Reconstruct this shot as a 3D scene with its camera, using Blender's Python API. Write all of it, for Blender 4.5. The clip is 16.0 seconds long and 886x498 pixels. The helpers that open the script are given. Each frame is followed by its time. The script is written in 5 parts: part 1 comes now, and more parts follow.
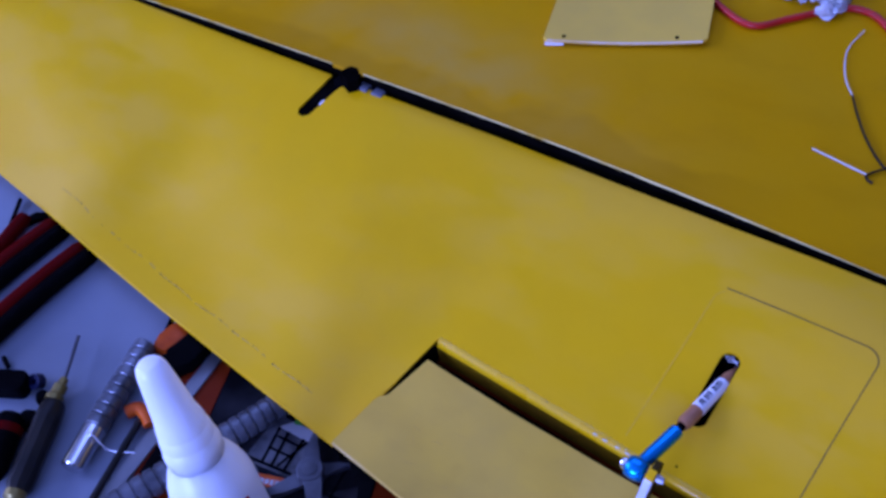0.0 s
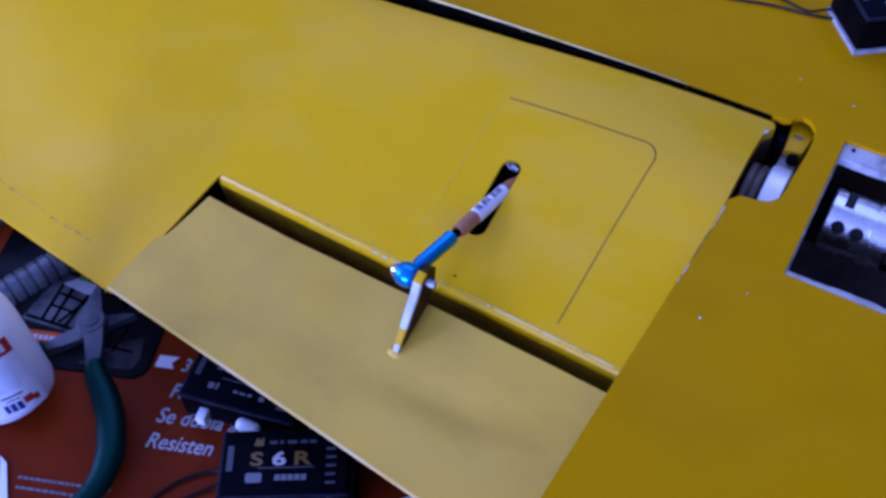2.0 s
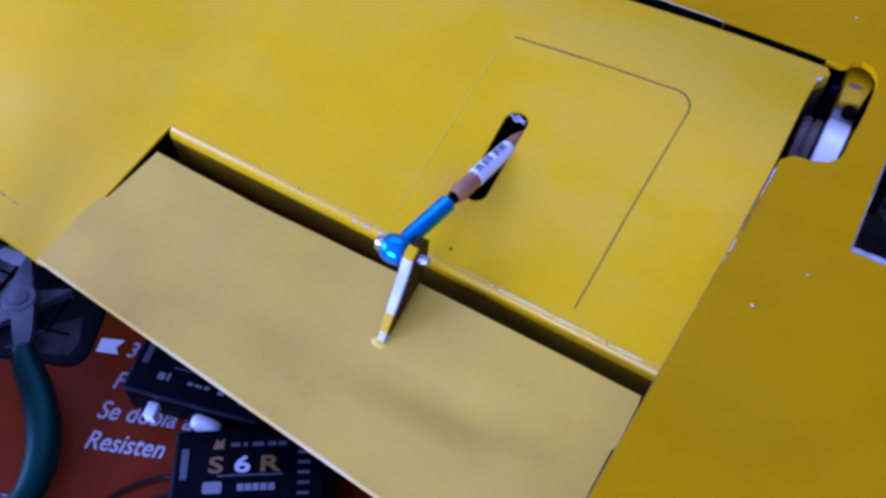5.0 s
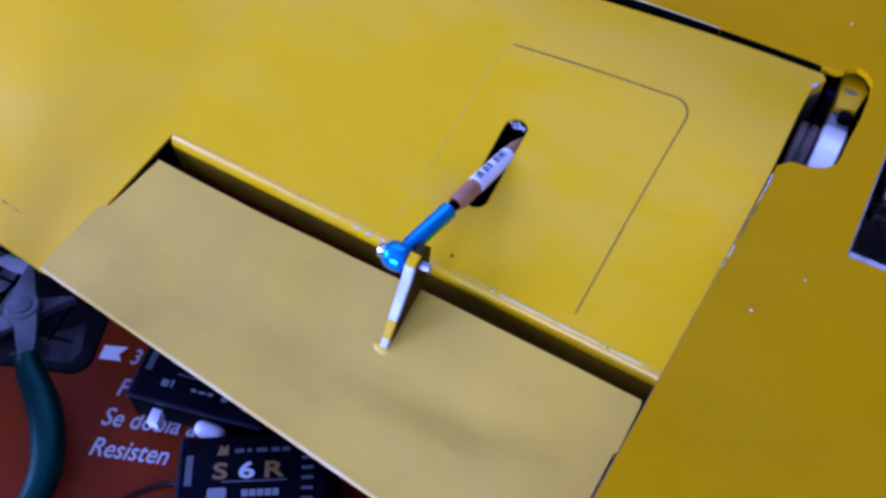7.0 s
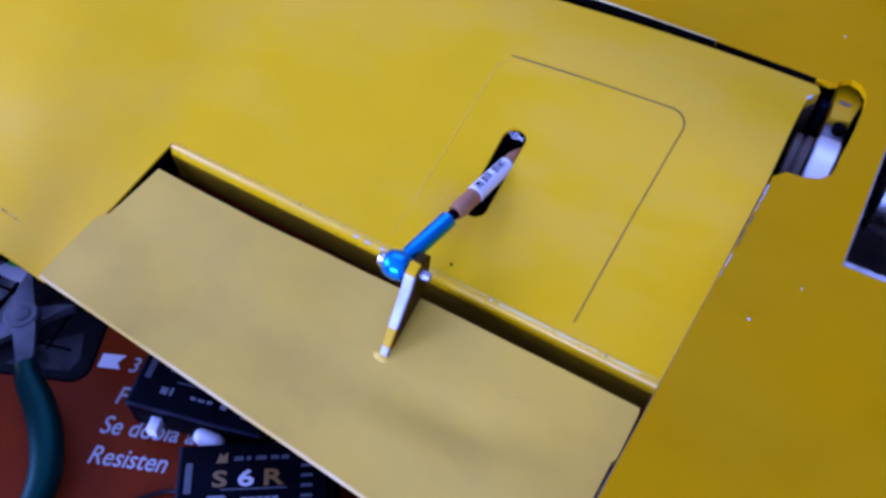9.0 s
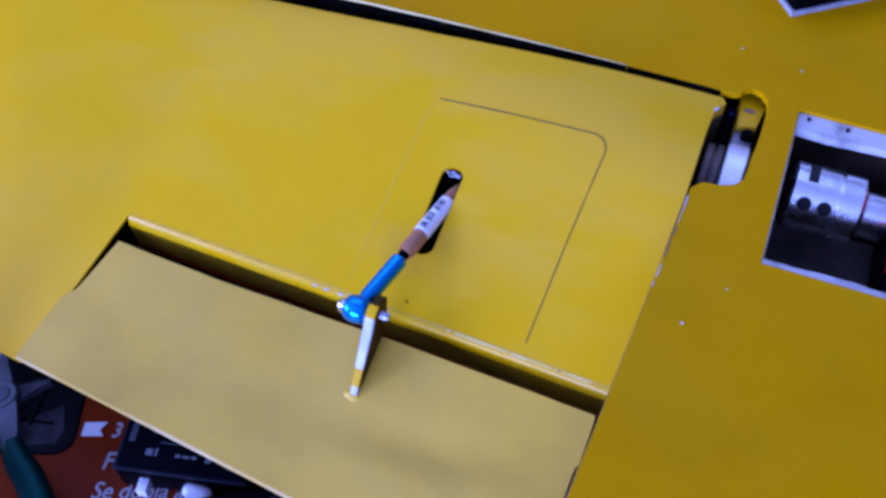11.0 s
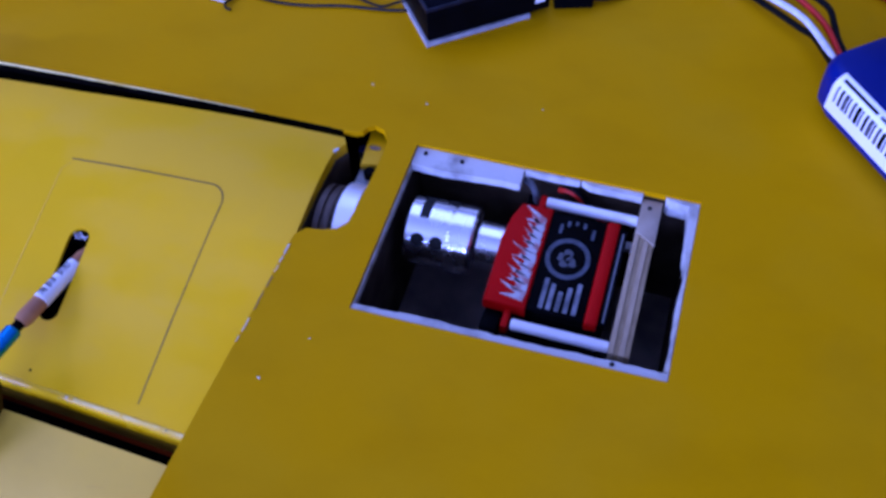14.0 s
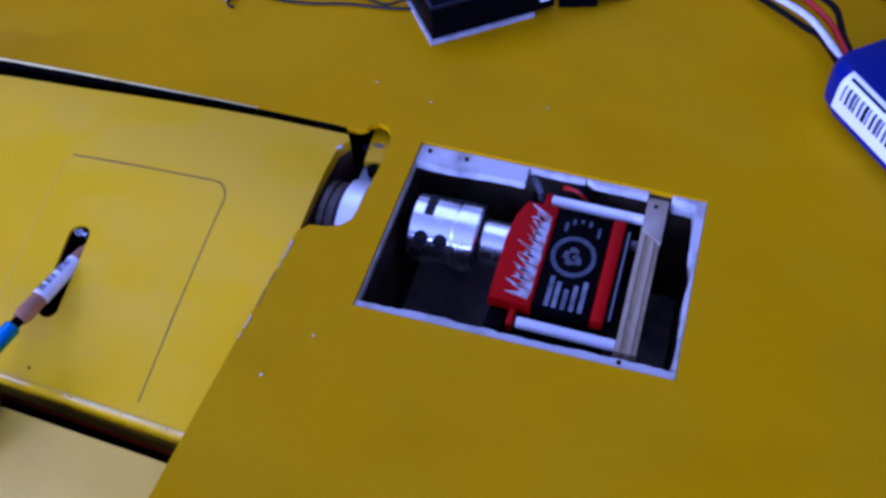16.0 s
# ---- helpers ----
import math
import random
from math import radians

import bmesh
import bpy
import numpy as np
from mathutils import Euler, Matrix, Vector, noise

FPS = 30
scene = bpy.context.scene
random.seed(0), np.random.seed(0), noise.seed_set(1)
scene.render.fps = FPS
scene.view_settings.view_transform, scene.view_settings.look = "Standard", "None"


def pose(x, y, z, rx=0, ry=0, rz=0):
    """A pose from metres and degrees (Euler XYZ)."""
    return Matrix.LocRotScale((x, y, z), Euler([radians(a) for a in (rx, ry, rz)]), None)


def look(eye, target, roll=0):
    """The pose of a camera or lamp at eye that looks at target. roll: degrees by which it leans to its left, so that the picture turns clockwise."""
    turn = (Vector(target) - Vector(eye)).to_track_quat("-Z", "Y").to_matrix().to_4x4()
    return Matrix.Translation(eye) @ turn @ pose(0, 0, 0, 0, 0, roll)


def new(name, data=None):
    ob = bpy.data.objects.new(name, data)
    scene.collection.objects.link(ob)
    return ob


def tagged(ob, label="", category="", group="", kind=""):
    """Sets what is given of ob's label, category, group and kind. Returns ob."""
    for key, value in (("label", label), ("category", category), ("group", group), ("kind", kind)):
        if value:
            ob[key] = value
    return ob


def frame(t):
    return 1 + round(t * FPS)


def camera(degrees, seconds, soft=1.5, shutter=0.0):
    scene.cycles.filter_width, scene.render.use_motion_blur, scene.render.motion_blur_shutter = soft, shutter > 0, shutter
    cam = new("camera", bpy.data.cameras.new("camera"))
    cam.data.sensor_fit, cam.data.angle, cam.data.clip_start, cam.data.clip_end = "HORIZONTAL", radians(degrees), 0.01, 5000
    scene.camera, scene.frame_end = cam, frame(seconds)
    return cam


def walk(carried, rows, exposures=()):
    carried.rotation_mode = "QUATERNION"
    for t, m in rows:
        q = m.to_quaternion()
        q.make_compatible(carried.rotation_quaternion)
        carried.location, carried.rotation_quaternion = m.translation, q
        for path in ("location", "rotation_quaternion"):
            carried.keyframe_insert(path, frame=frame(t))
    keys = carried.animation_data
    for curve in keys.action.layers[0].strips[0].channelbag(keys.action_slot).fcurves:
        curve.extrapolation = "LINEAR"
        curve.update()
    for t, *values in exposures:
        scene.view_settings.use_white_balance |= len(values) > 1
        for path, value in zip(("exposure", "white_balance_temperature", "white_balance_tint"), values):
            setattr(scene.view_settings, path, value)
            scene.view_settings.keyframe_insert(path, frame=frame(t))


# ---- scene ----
cam = camera(49.0, 16.0, soft=3.1)
# seconds, eye in metres, yaw, pitch, roll in degrees
ROWS = [
    (0, -0.05873, -0.20135, 0.36913, 38.220, -50.089, -3.790),
    (0.5, -0.04093, -0.19986, 0.36102, 35.971, -50.067, -2.867),
    (1, -0.02009, -0.20556, 0.34923, 34.347, -50.303, -2.717),
    (1.5, -0.00209, -0.19863, 0.33291, 32.770, -50.801, -2.499),
    (2, 0.00229, -0.19788, 0.31860, 31.434, -52.174, -1.116),
    (2.5, -0.00186, -0.19528, 0.31299, 31.068, -52.623, -0.550),
    (3, -0.00944, -0.18139, 0.28003, 29.773, -53.774, 0.880),
    (3.5, -0.02311, -0.17416, 0.27329, 28.497, -55.247, 1.654),
    (4, -0.02446, -0.17245, 0.27559, 28.016, -55.255, 1.503),
    (4.5, -0.02268, -0.17029, 0.27857, 28.292, -55.211, 1.510),
    (7, -0.02484, -0.17120, 0.28400, 27.609, -55.227, 1.711),
    (7.5, -0.02371, -0.17246, 0.28450, 27.503, -55.052, 1.667),
    (8, -0.02605, -0.17257, 0.28555, 26.903, -55.057, 2.149),
    (8.5, -0.02583, -0.17254, 0.28535, 26.928, -54.914, 2.377),
    (10.8, -0.03100, -0.18324, 0.29346, 23.273, -53.333, 1.713),
    (11, -0.02371, -0.17751, 0.30632, 22.058, -54.019, -0.351),
    (11.5, 0.01833, -0.16890, 0.31905, 17.600, -52.574, -2.063),
    (12, 0.05126, -0.15447, 0.32257, 14.990, -52.175, -2.497),
    (12.5, 0.05048, -0.13911, 0.31275, 15.669, -52.711, -1.086),
    (13, 0.05275, -0.12936, 0.30747, 18.250, -54.061, -3.028),
    (13.5, 0.06645, -0.12850, 0.31170, 18.289, -54.326, -3.077),
    (14, 0.07237, -0.12959, 0.31457, 18.643, -54.380, -2.355),
    (14.5, 0.06890, -0.12886, 0.31761, 19.178, -54.239, -2.602),
    (15, 0.07041, -0.13061, 0.31503, 19.465, -53.718, -2.749),
    (15.5, 0.06858, -0.13238, 0.31334, 19.010, -53.686, -2.193),
    (16, 0.07051, -0.13194, 0.30998, 18.252, -53.718, -1.783),
]
EXPOSURES = [(0.0, -0.06), (0.5, -0.17), (1.0, -0.20), (1.5, -0.08), (2.0, 0.12), (2.5, 0.39), (3.0, 0.43), (3.5, 0.47), (4.5, 0.51), (7.0, 0.50), (8.5, 0.51), (11.0, 0.42), (11.5, 0.18), (12.0, 0.08), (13.0, 0.20), (14.0, 0.25), (16.0, 0.24)]
walk(cam, [(t, pose(x, y, z, 90, 0, yaw) @ pose(0, 0, 0, pitch) @ pose(0, 0, 0, 0, 0, roll)) for t, x, y, z, yaw, pitch, roll in ROWS], EXPOSURES)

# ---- world and light ----
world = bpy.data.worlds.new("sky")
scene.world = world
world.use_nodes = True
wn = world.node_tree
bg = wn.nodes["Background"]
sky = wn.nodes.new("ShaderNodeTexSky")
sky.sky_type, sky.sun_disc = "NISHITA", False
sky.sun_elevation, sky.sun_rotation = radians(35), radians(250)
wn.links.new(sky.outputs["Color"], bg.inputs["Color"])
bg.inputs["Strength"].default_value = 0.1


def area_lamp(name, eye, target, sx, sy, watts, colour):
    data = bpy.data.lights.new(name, "AREA")
    data.shape, data.size, data.size_y = "RECTANGLE", sx, sy
    data.energy, data.color = watts, colour
    ob = new(name, data)
    ob.matrix_world = look(eye, target)
    return ob


DAY = (0.205, 0.285, 1.0)
area_lamp("window_light", (-2.16, -1.10, 0.82), (-0.1, 0.0, 0.1), 1.5, 1.2, 92, DAY)
# added overhead fill in an invented opening, standing in for a bright ceiling
area_lamp("overhead_fill", (-0.95, 1.30, 1.84), (-0.95, 1.30, 0.0), 2.2, 1.9, 40, DAY)
area_lamp("small_window_light", (-0.35, -3.1, 0.62), (0.0, 0.0, 0.1), 1.7, 0.7, 182, DAY)


# ---- materials ----
def material(name, colour, rough=0.5, metal=0.0, other=None, scale=30.0, bump=0.0, bump_scale=200.0, spec=0.5,
             rough2=None, detail=4.0, contrast=(0.35, 0.65), coat=0.0, island=0.0, fine=0.0):
    m = bpy.data.materials.new(name)
    m.use_nodes = True
    nt = m.node_tree
    n, l = nt.nodes, nt.links
    b = n["Principled BSDF"]
    b.inputs["Base Color"].default_value = (*colour, 1)
    b.inputs["Roughness"].default_value = rough
    b.inputs["Metallic"].default_value = metal
    b.inputs["Specular IOR Level"].default_value = spec
    b.inputs["Coat Weight"].default_value = coat
    tc = n.new("ShaderNodeTexCoord")
    if other or rough2 is not None:
        t = n.new("ShaderNodeTexNoise")
        t.inputs["Scale"].default_value, t.inputs["Detail"].default_value = scale, detail
        l.new(tc.outputs["Object"], t.inputs["Vector"])
        r = n.new("ShaderNodeMapRange")
        r.inputs["From Min"].default_value, r.inputs["From Max"].default_value = contrast
        l.new(t.outputs["Fac"], r.inputs["Value"])
        fac = r.outputs["Result"]
        if fine:
            t2 = n.new("ShaderNodeTexNoise")
            t2.inputs["Scale"].default_value, t2.inputs["Detail"].default_value = scale * 9, 5
            l.new(tc.outputs["Object"], t2.inputs["Vector"])
            mx = n.new("ShaderNodeMix")
            mx.inputs["Factor"].default_value = fine
            l.new(fac, mx.inputs["A"]), l.new(t2.outputs["Fac"], mx.inputs["B"])
            fac = mx.outputs["Result"]
        if other:
            mix = n.new("ShaderNodeMix")
            mix.data_type = "RGBA"
            mix.inputs["A"].default_value, mix.inputs["B"].default_value = (*colour, 1), (*other, 1)
            l.new(fac, mix.inputs["Factor"]), l.new(mix.outputs["Result"], b.inputs["Base Color"])
        if rough2 is not None:
            rr = n.new("ShaderNodeMapRange")
            rr.inputs["To Min"].default_value, rr.inputs["To Max"].default_value = rough, rough2
            l.new(fac, rr.inputs["Value"]), l.new(rr.outputs["Result"], b.inputs["Roughness"])
    if bump:
        t = n.new("ShaderNodeTexNoise")
        t.inputs["Scale"].default_value, t.inputs["Detail"].default_value = bump_scale, 6
        l.new(tc.outputs["Object"], t.inputs["Vector"])
        bp = n.new("ShaderNodeBump")
        bp.inputs["Strength"].default_value, bp.inputs["Distance"].default_value = bump, 0.001
        l.new(t.outputs["Fac"], bp.inputs["Height"]), l.new(bp.outputs["Normal"], b.inputs["Normal"])
    return m


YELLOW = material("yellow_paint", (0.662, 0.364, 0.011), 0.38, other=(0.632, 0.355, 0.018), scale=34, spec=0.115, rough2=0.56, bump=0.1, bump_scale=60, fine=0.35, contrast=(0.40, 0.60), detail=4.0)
YELLOW_TAB = material("yellow_tab_paint", (0.55, 0.328, 0.026), 0.5, other=(0.48, 0.294, 0.034), scale=40, rough2=0.62, bump=0.15, bump_scale=90, fine=0.3, spec=0.3, contrast=(0.35, 0.7))
YELLOW_PLATE = material("yellow_plate_paint", (0.74, 0.455, 0.034), 0.42, other=(0.66, 0.41, 0.036), scale=30, bump=0.05, spec=0.4, contrast=(0.38, 0.64))
LIP_YELLOW = material("glossy_yellow_paint", (0.66, 0.355, 0.0008), 0.24, other=(0.60, 0.34, 0.004), scale=40, spec=0.5, rough2=0.34, bump=0.05)
# the lip's yellow again, with the shade below it mixed into the colour
SPAR_SHADED = material("shaded_lip_paint", (0.19, 0.105, 0.002), 0.55, other=(0.13, 0.07, 0.003), scale=50, spec=0.15)
BARE_EDGE = material("bare_edge", (0.62, 0.60, 0.54), 0.7, other=(0.36, 0.30, 0.2), scale=220, bump=0.3)
CREAM_EDGE = material("cream_edge", (0.72, 0.58, 0.38), 0.6, other=(0.64, 0.40, 0.08), scale=60, contrast=(0.5, 0.72))


def dusty(m, centre, size, turn, colour, low, high):
    """A cloudy patch of settled dust on a paint, round a centre."""
    nt = m.node_tree
    b = nt.nodes["Principled BSDF"]
    src = b.inputs["Base Color"].links[0].from_socket
    tc, mp, gr, nz, mr, mu, mx = (nt.nodes.new("ShaderNode" + k) for k in ("TexCoord", "Mapping", "TexGradient", "TexNoise", "MapRange", "Math", "Mix"))
    mp.vector_type = "TEXTURE"
    mp.inputs["Location"].default_value, mp.inputs["Scale"].default_value = centre, size
    mp.inputs["Rotation"].default_value[2] = radians(turn)
    gr.gradient_type = "QUADRATIC_SPHERE"
    nz.inputs["Scale"].default_value, nz.inputs["Detail"].default_value = 30.0, 5.0
    mr.inputs["From Min"].default_value, mr.inputs["From Max"].default_value = low, high
    mr.inputs["To Max"].default_value = 1.6
    mu.operation, mu.use_clamp = "MULTIPLY", True
    mx.data_type = "RGBA"
    mx.inputs["B"].default_value = (*colour, 1)
    for a, c in ((tc.outputs["Object"], mp.inputs["Vector"]), (mp.outputs["Vector"], gr.inputs["Vector"]), (tc.outputs["Object"], nz.inputs["Vector"]), (nz.outputs["Fac"], mr.inputs["Value"]), (gr.outputs["Fac"], mu.inputs[0]),
                 (mr.outputs["Result"], mu.inputs[1]), (mu.outputs["Value"], mx.inputs["Factor"]), (src, mx.inputs["A"]), (mx.outputs["Result"], b.inputs["Base Color"])):
        nt.links.new(a, c)


def weather(m, turn, sx, sy, tint, low, high, detail=5.0):
    """Multiply a stretched patch of grime or brush marks into a paint."""
    nt = m.node_tree
    b = nt.nodes["Principled BSDF"]
    src = b.inputs["Base Color"].links[0].from_socket
    tc, mp, nz, mr, mx = (nt.nodes.new("ShaderNode" + k) for k in ("TexCoord", "Mapping", "TexNoise", "MapRange", "Mix"))
    mp.inputs["Rotation"].default_value[2] = radians(turn)
    mp.inputs["Scale"].default_value = (sx, sy, (sx + sy) / 2)
    nz.inputs["Scale"].default_value, nz.inputs["Detail"].default_value = 1.0, detail
    mr.inputs["From Min"].default_value, mr.inputs["From Max"].default_value = low, high
    mx.data_type, mx.blend_type = "RGBA", "MULTIPLY"
    mx.inputs["B"].default_value = (*tint, 1)
    for a, c in ((tc.outputs["Object"], mp.inputs["Vector"]), (mp.outputs["Vector"], nz.inputs["Vector"]), (nz.outputs["Fac"], mr.inputs["Value"]), (mr.outputs["Result"], mx.inputs["Factor"]), (src, mx.inputs["A"]), (mx.outputs["Result"], b.inputs["Base Color"])):
        nt.links.new(a, c)


# near-black that carries the shade of gaps and recesses; also the black knuckle
SHADE_BLACK = material("shade_black", (0.0012, 0.0011, 0.0010), 0.9, other=(0.003, 0.0026, 0.0024), scale=90, spec=0)
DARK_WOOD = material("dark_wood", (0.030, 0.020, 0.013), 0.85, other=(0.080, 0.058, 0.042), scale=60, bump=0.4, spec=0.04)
CEILING = material("ceiling_paint", (0.7, 0.7, 0.7), 0.8, other=(0.66, 0.66, 0.66), scale=3)
RING_WOOD = material("ring_wood", (0.10, 0.066, 0.045), 0.6, other=(0.05, 0.032, 0.022), scale=150)
BRIGHT_COLLAR = material("brushed_collar", (0.85, 0.85, 0.86), 0.42, 0.7, rough2=0.55, scale=150)
BAY_FLOOR = material("bay_floor", (0.30, 0.245, 0.19), 0.75, other=(0.11, 0.09, 0.075), scale=40, bump=0.3)
PLY = material("plywood", (0.42, 0.31, 0.19), 0.65, other=(0.33, 0.24, 0.14), scale=160, bump=0.2)
PLY_PALE = material("sanded_plywood", (0.40, 0.32, 0.235), 0.65, other=(0.33, 0.255, 0.175), scale=160, bump=0.2)
PLY_DARK = material("plywood_core", (0.26, 0.18, 0.09), 0.7, other=(0.36, 0.26, 0.14), scale=160, bump=0.2)
WHITE_WOOD = material("white_balsa", (0.52, 0.505, 0.48), 0.7, other=(0.17, 0.155, 0.14), scale=110, bump=0.3, contrast=(0.48, 0.76))
# same paint as the aileron; the darker base stands in for less light
SHADED_WING = material("shaded_wing_yellow", (0.575, 0.268, 0.0002), 0.32, other=(0.548, 0.272, 0.0035), scale=24, spec=0.014, rough2=0.44, bump=0.08, bump_scale=60, fine=0.40, contrast=(0.44, 0.64), detail=5.0)
wt = SHADED_WING.node_tree
wb = wt.nodes["Principled BSDF"]
src = wb.inputs["Base Color"].links[0].from_socket
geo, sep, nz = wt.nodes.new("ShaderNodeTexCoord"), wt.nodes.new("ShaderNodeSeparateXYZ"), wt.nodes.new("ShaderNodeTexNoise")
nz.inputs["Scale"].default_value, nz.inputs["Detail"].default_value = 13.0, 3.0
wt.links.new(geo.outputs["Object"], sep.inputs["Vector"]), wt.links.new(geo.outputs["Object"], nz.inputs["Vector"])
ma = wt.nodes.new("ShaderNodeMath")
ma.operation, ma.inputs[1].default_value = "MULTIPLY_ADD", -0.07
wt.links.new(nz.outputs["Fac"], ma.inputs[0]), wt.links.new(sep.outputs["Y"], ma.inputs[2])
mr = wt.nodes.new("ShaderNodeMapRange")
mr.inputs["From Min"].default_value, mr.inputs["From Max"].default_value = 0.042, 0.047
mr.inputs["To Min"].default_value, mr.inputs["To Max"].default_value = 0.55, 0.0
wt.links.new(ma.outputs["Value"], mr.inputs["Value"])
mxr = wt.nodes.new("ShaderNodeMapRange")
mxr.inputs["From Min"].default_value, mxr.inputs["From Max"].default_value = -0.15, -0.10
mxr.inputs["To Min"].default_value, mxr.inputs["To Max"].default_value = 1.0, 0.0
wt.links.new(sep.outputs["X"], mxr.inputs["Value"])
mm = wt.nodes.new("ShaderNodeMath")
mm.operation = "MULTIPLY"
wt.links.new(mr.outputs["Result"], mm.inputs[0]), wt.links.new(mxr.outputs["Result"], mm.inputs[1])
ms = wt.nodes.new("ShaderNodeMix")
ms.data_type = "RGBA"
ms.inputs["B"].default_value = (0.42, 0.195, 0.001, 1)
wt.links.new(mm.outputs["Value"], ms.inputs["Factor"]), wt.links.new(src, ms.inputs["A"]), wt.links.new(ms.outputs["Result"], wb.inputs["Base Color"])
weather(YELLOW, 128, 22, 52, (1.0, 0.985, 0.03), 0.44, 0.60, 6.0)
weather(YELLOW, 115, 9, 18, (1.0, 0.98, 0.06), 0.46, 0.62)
weather(SHADED_WING, 160, 26, 44, (0.92, 0.91, 0.85), 0.48, 0.72)
dusty(SHADED_WING, (-0.29, 0.095, 0.07), (0.20, 0.060, 0.08), -6, (0.49, 0.285, 0.040), 0.28, 0.72)
weather(YELLOW_TAB, -15, 30, 55, (0.90, 0.89, 0.85), 0.5, 0.74)
weather(YELLOW_TAB, 40, 30, 34, (0.84, 0.82, 0.76), 0.6, 0.76)
PENCIL = material("scored_line", (0.19, 0.10, 0.005), 0.7, other=(0.10, 0.055, 0.004), scale=90)
ALU = material("aluminium", (0.9, 0.9, 0.9), 0.2, 1.0, rough2=0.3, scale=120)
STEEL = material("steel", (0.42, 0.42, 0.44), 0.5, 1.0, rough2=0.5, scale=150)
CHROME = material("chrome", (0.7, 0.7, 0.72), 0.15, 1.0)
BLUE_ANOD = material("blue_anodised", (0.0, 0.25, 0.60), 0.2, 0.8, rough2=0.3, scale=200)
BLACK = material("black_plastic", (0.0016, 0.0016, 0.002), 0.3, other=(0.0024, 0.0024, 0.003), scale=120, bump=0.1, spec=0.01)
DARK = material("dark_hole", (0.004, 0.004, 0.004), 0.8)
RED_ANOD = material("red_anodised", (0.42, 0.0015, 0.002), 0.42, 0.2, rough2=0.5, scale=180, spec=0.08)
RED = material("red_insulation", (0.46, 0.012, 0.006), 0.38, other=(0.34, 0.010, 0.006), scale=90, spec=0.3)
BLACK_WIRE = material("black_insulation", (0.002, 0.002, 0.0025), 0.4, spec=0.06)
BROWN_WIRE = material("brown_insulation", (0.007, 0.0045, 0.0035), 0.45, spec=0.15)
WHITE_WIRE = material("white_insulation", (0.66, 0.66, 0.66), 0.4, other=(0.5, 0.5, 0.5), scale=300)
WHITE = material("white_plastic", (0.8, 0.8, 0.8), 0.35, other=(0.72, 0.72, 0.74), scale=60)
PRINT_WHITE = material("white_print", (0.8, 0.8, 0.8), 0.5)
PRINT_PALE = material("pale_print", (0.42, 0.42, 0.42), 0.5)
PRINT_GREY = material("grey_print", (0.046, 0.050, 0.062), 0.5)
PRINT_EMBLEM = material("blue_grey_print", (0.055, 0.066, 0.092), 0.5, other=(0.022, 0.027, 0.04), scale=500)
PRINT_BARS = material("worn_bar_print", (0.20, 0.21, 0.24), 0.5, other=(0.06, 0.066, 0.08), scale=260)
PRINT_DIM = material("dim_print", (0.13, 0.135, 0.15), 0.5)
PRINT_GOLD = material("gold_print", (0.15, 0.075, 0.012), 0.4)
PRINT_BLUE = material("blue_print", (0.01, 0.025, 0.16), 0.5)
NAVY_LID = material("navy_black_lid", (0.0022, 0.0026, 0.005), 0.35, other=(0.0012, 0.0014, 0.003), scale=80, spec=0.015)
# lighter navy that paints the highlight along the lid's edge
LID_HIGHLIGHT = material("navy_lid_highlight", (0.010, 0.012, 0.022), 0.4, other=(0.004, 0.005, 0.010), scale=150, spec=0.15)
PRINT_NAVY = material("navy_plastic", (0.004, 0.006, 0.03), 0.4, spec=0.2)
PRINT_RED = material("red_print", (0.5, 0.02, 0.02), 0.5)
PRINT_GREEN = material("green_dot", (0.03, 0.4, 0.28), 0.5)
PRINT_DARK = material("dark_print", (0.0014, 0.0014, 0.0018), 0.35, spec=0.008)
SILVER_PRINT = material("silver_print", (0.40, 0.38, 0.40), 0.4, other=(0.30, 0.10, 0.10), scale=260, contrast=(0.45, 0.6))
FOAM = material("foam_tape", (0.36, 0.36, 0.36), 0.8, other=(0.22, 0.22, 0.22), scale=200, bump=0.3)
BATTERY_BLUE = material("blue_shrink_wrap", (0.0006, 0.010, 0.14), 0.35, other=(0.0005, 0.007, 0.10), scale=35, bump=0.15, bump_scale=70, spec=0.1)
CARD = material("orange_brown_card", (0.215, 0.025, 0.003), 0.45, other=(0.115, 0.011, 0.002), scale=14, fine=0.3, bump=0.05, spec=0.06)
CARD_EDGE = material("card_edge", (0.6, 0.55, 0.5), 0.7)
PHOTO = material("photo_print", (0.020, 0.020, 0.023), 0.45, other=(0.004, 0.004, 0.005), scale=40, spec=0.01)
TABLE = material("table_top_paint", (0.165, 0.188, 0.222), 0.45, other=(0.135, 0.156, 0.186), scale=12, fine=0.3, bump=0.05)
TEAL = material("teal_grip", (0.0003, 0.012, 0.010), 0.42, other=(0.0002, 0.007, 0.006), scale=60, spec=0.5)
TEAL.node_tree.nodes["Principled BSDF"].inputs["Specular Tint"].default_value = (0.03, 0.52, 0.42, 1)
TOOL_STEEL = material("tool_steel", (0.105, 0.11, 0.125), 0.5, 0.2, other=(0.07, 0.073, 0.083), rough2=0.65, scale=90, spec=0.2)
DARK_RED = material("dark_red_grip", (0.085, 0.002, 0.002), 0.4, spec=0.02)
ORANGE = material("orange_plastic", (0.60, 0.095, 0.004), 0.4, other=(0.36, 0.045, 0.003), scale=70, spec=0.2)
GREY_RIB = material("grey_flex", (0.165, 0.172, 0.19), 0.28, 0.5, other=(0.08, 0.085, 0.095), scale=90, spec=0.5)
BRASS = material("brass", (0.20, 0.15, 0.04), 0.4, 0.7)
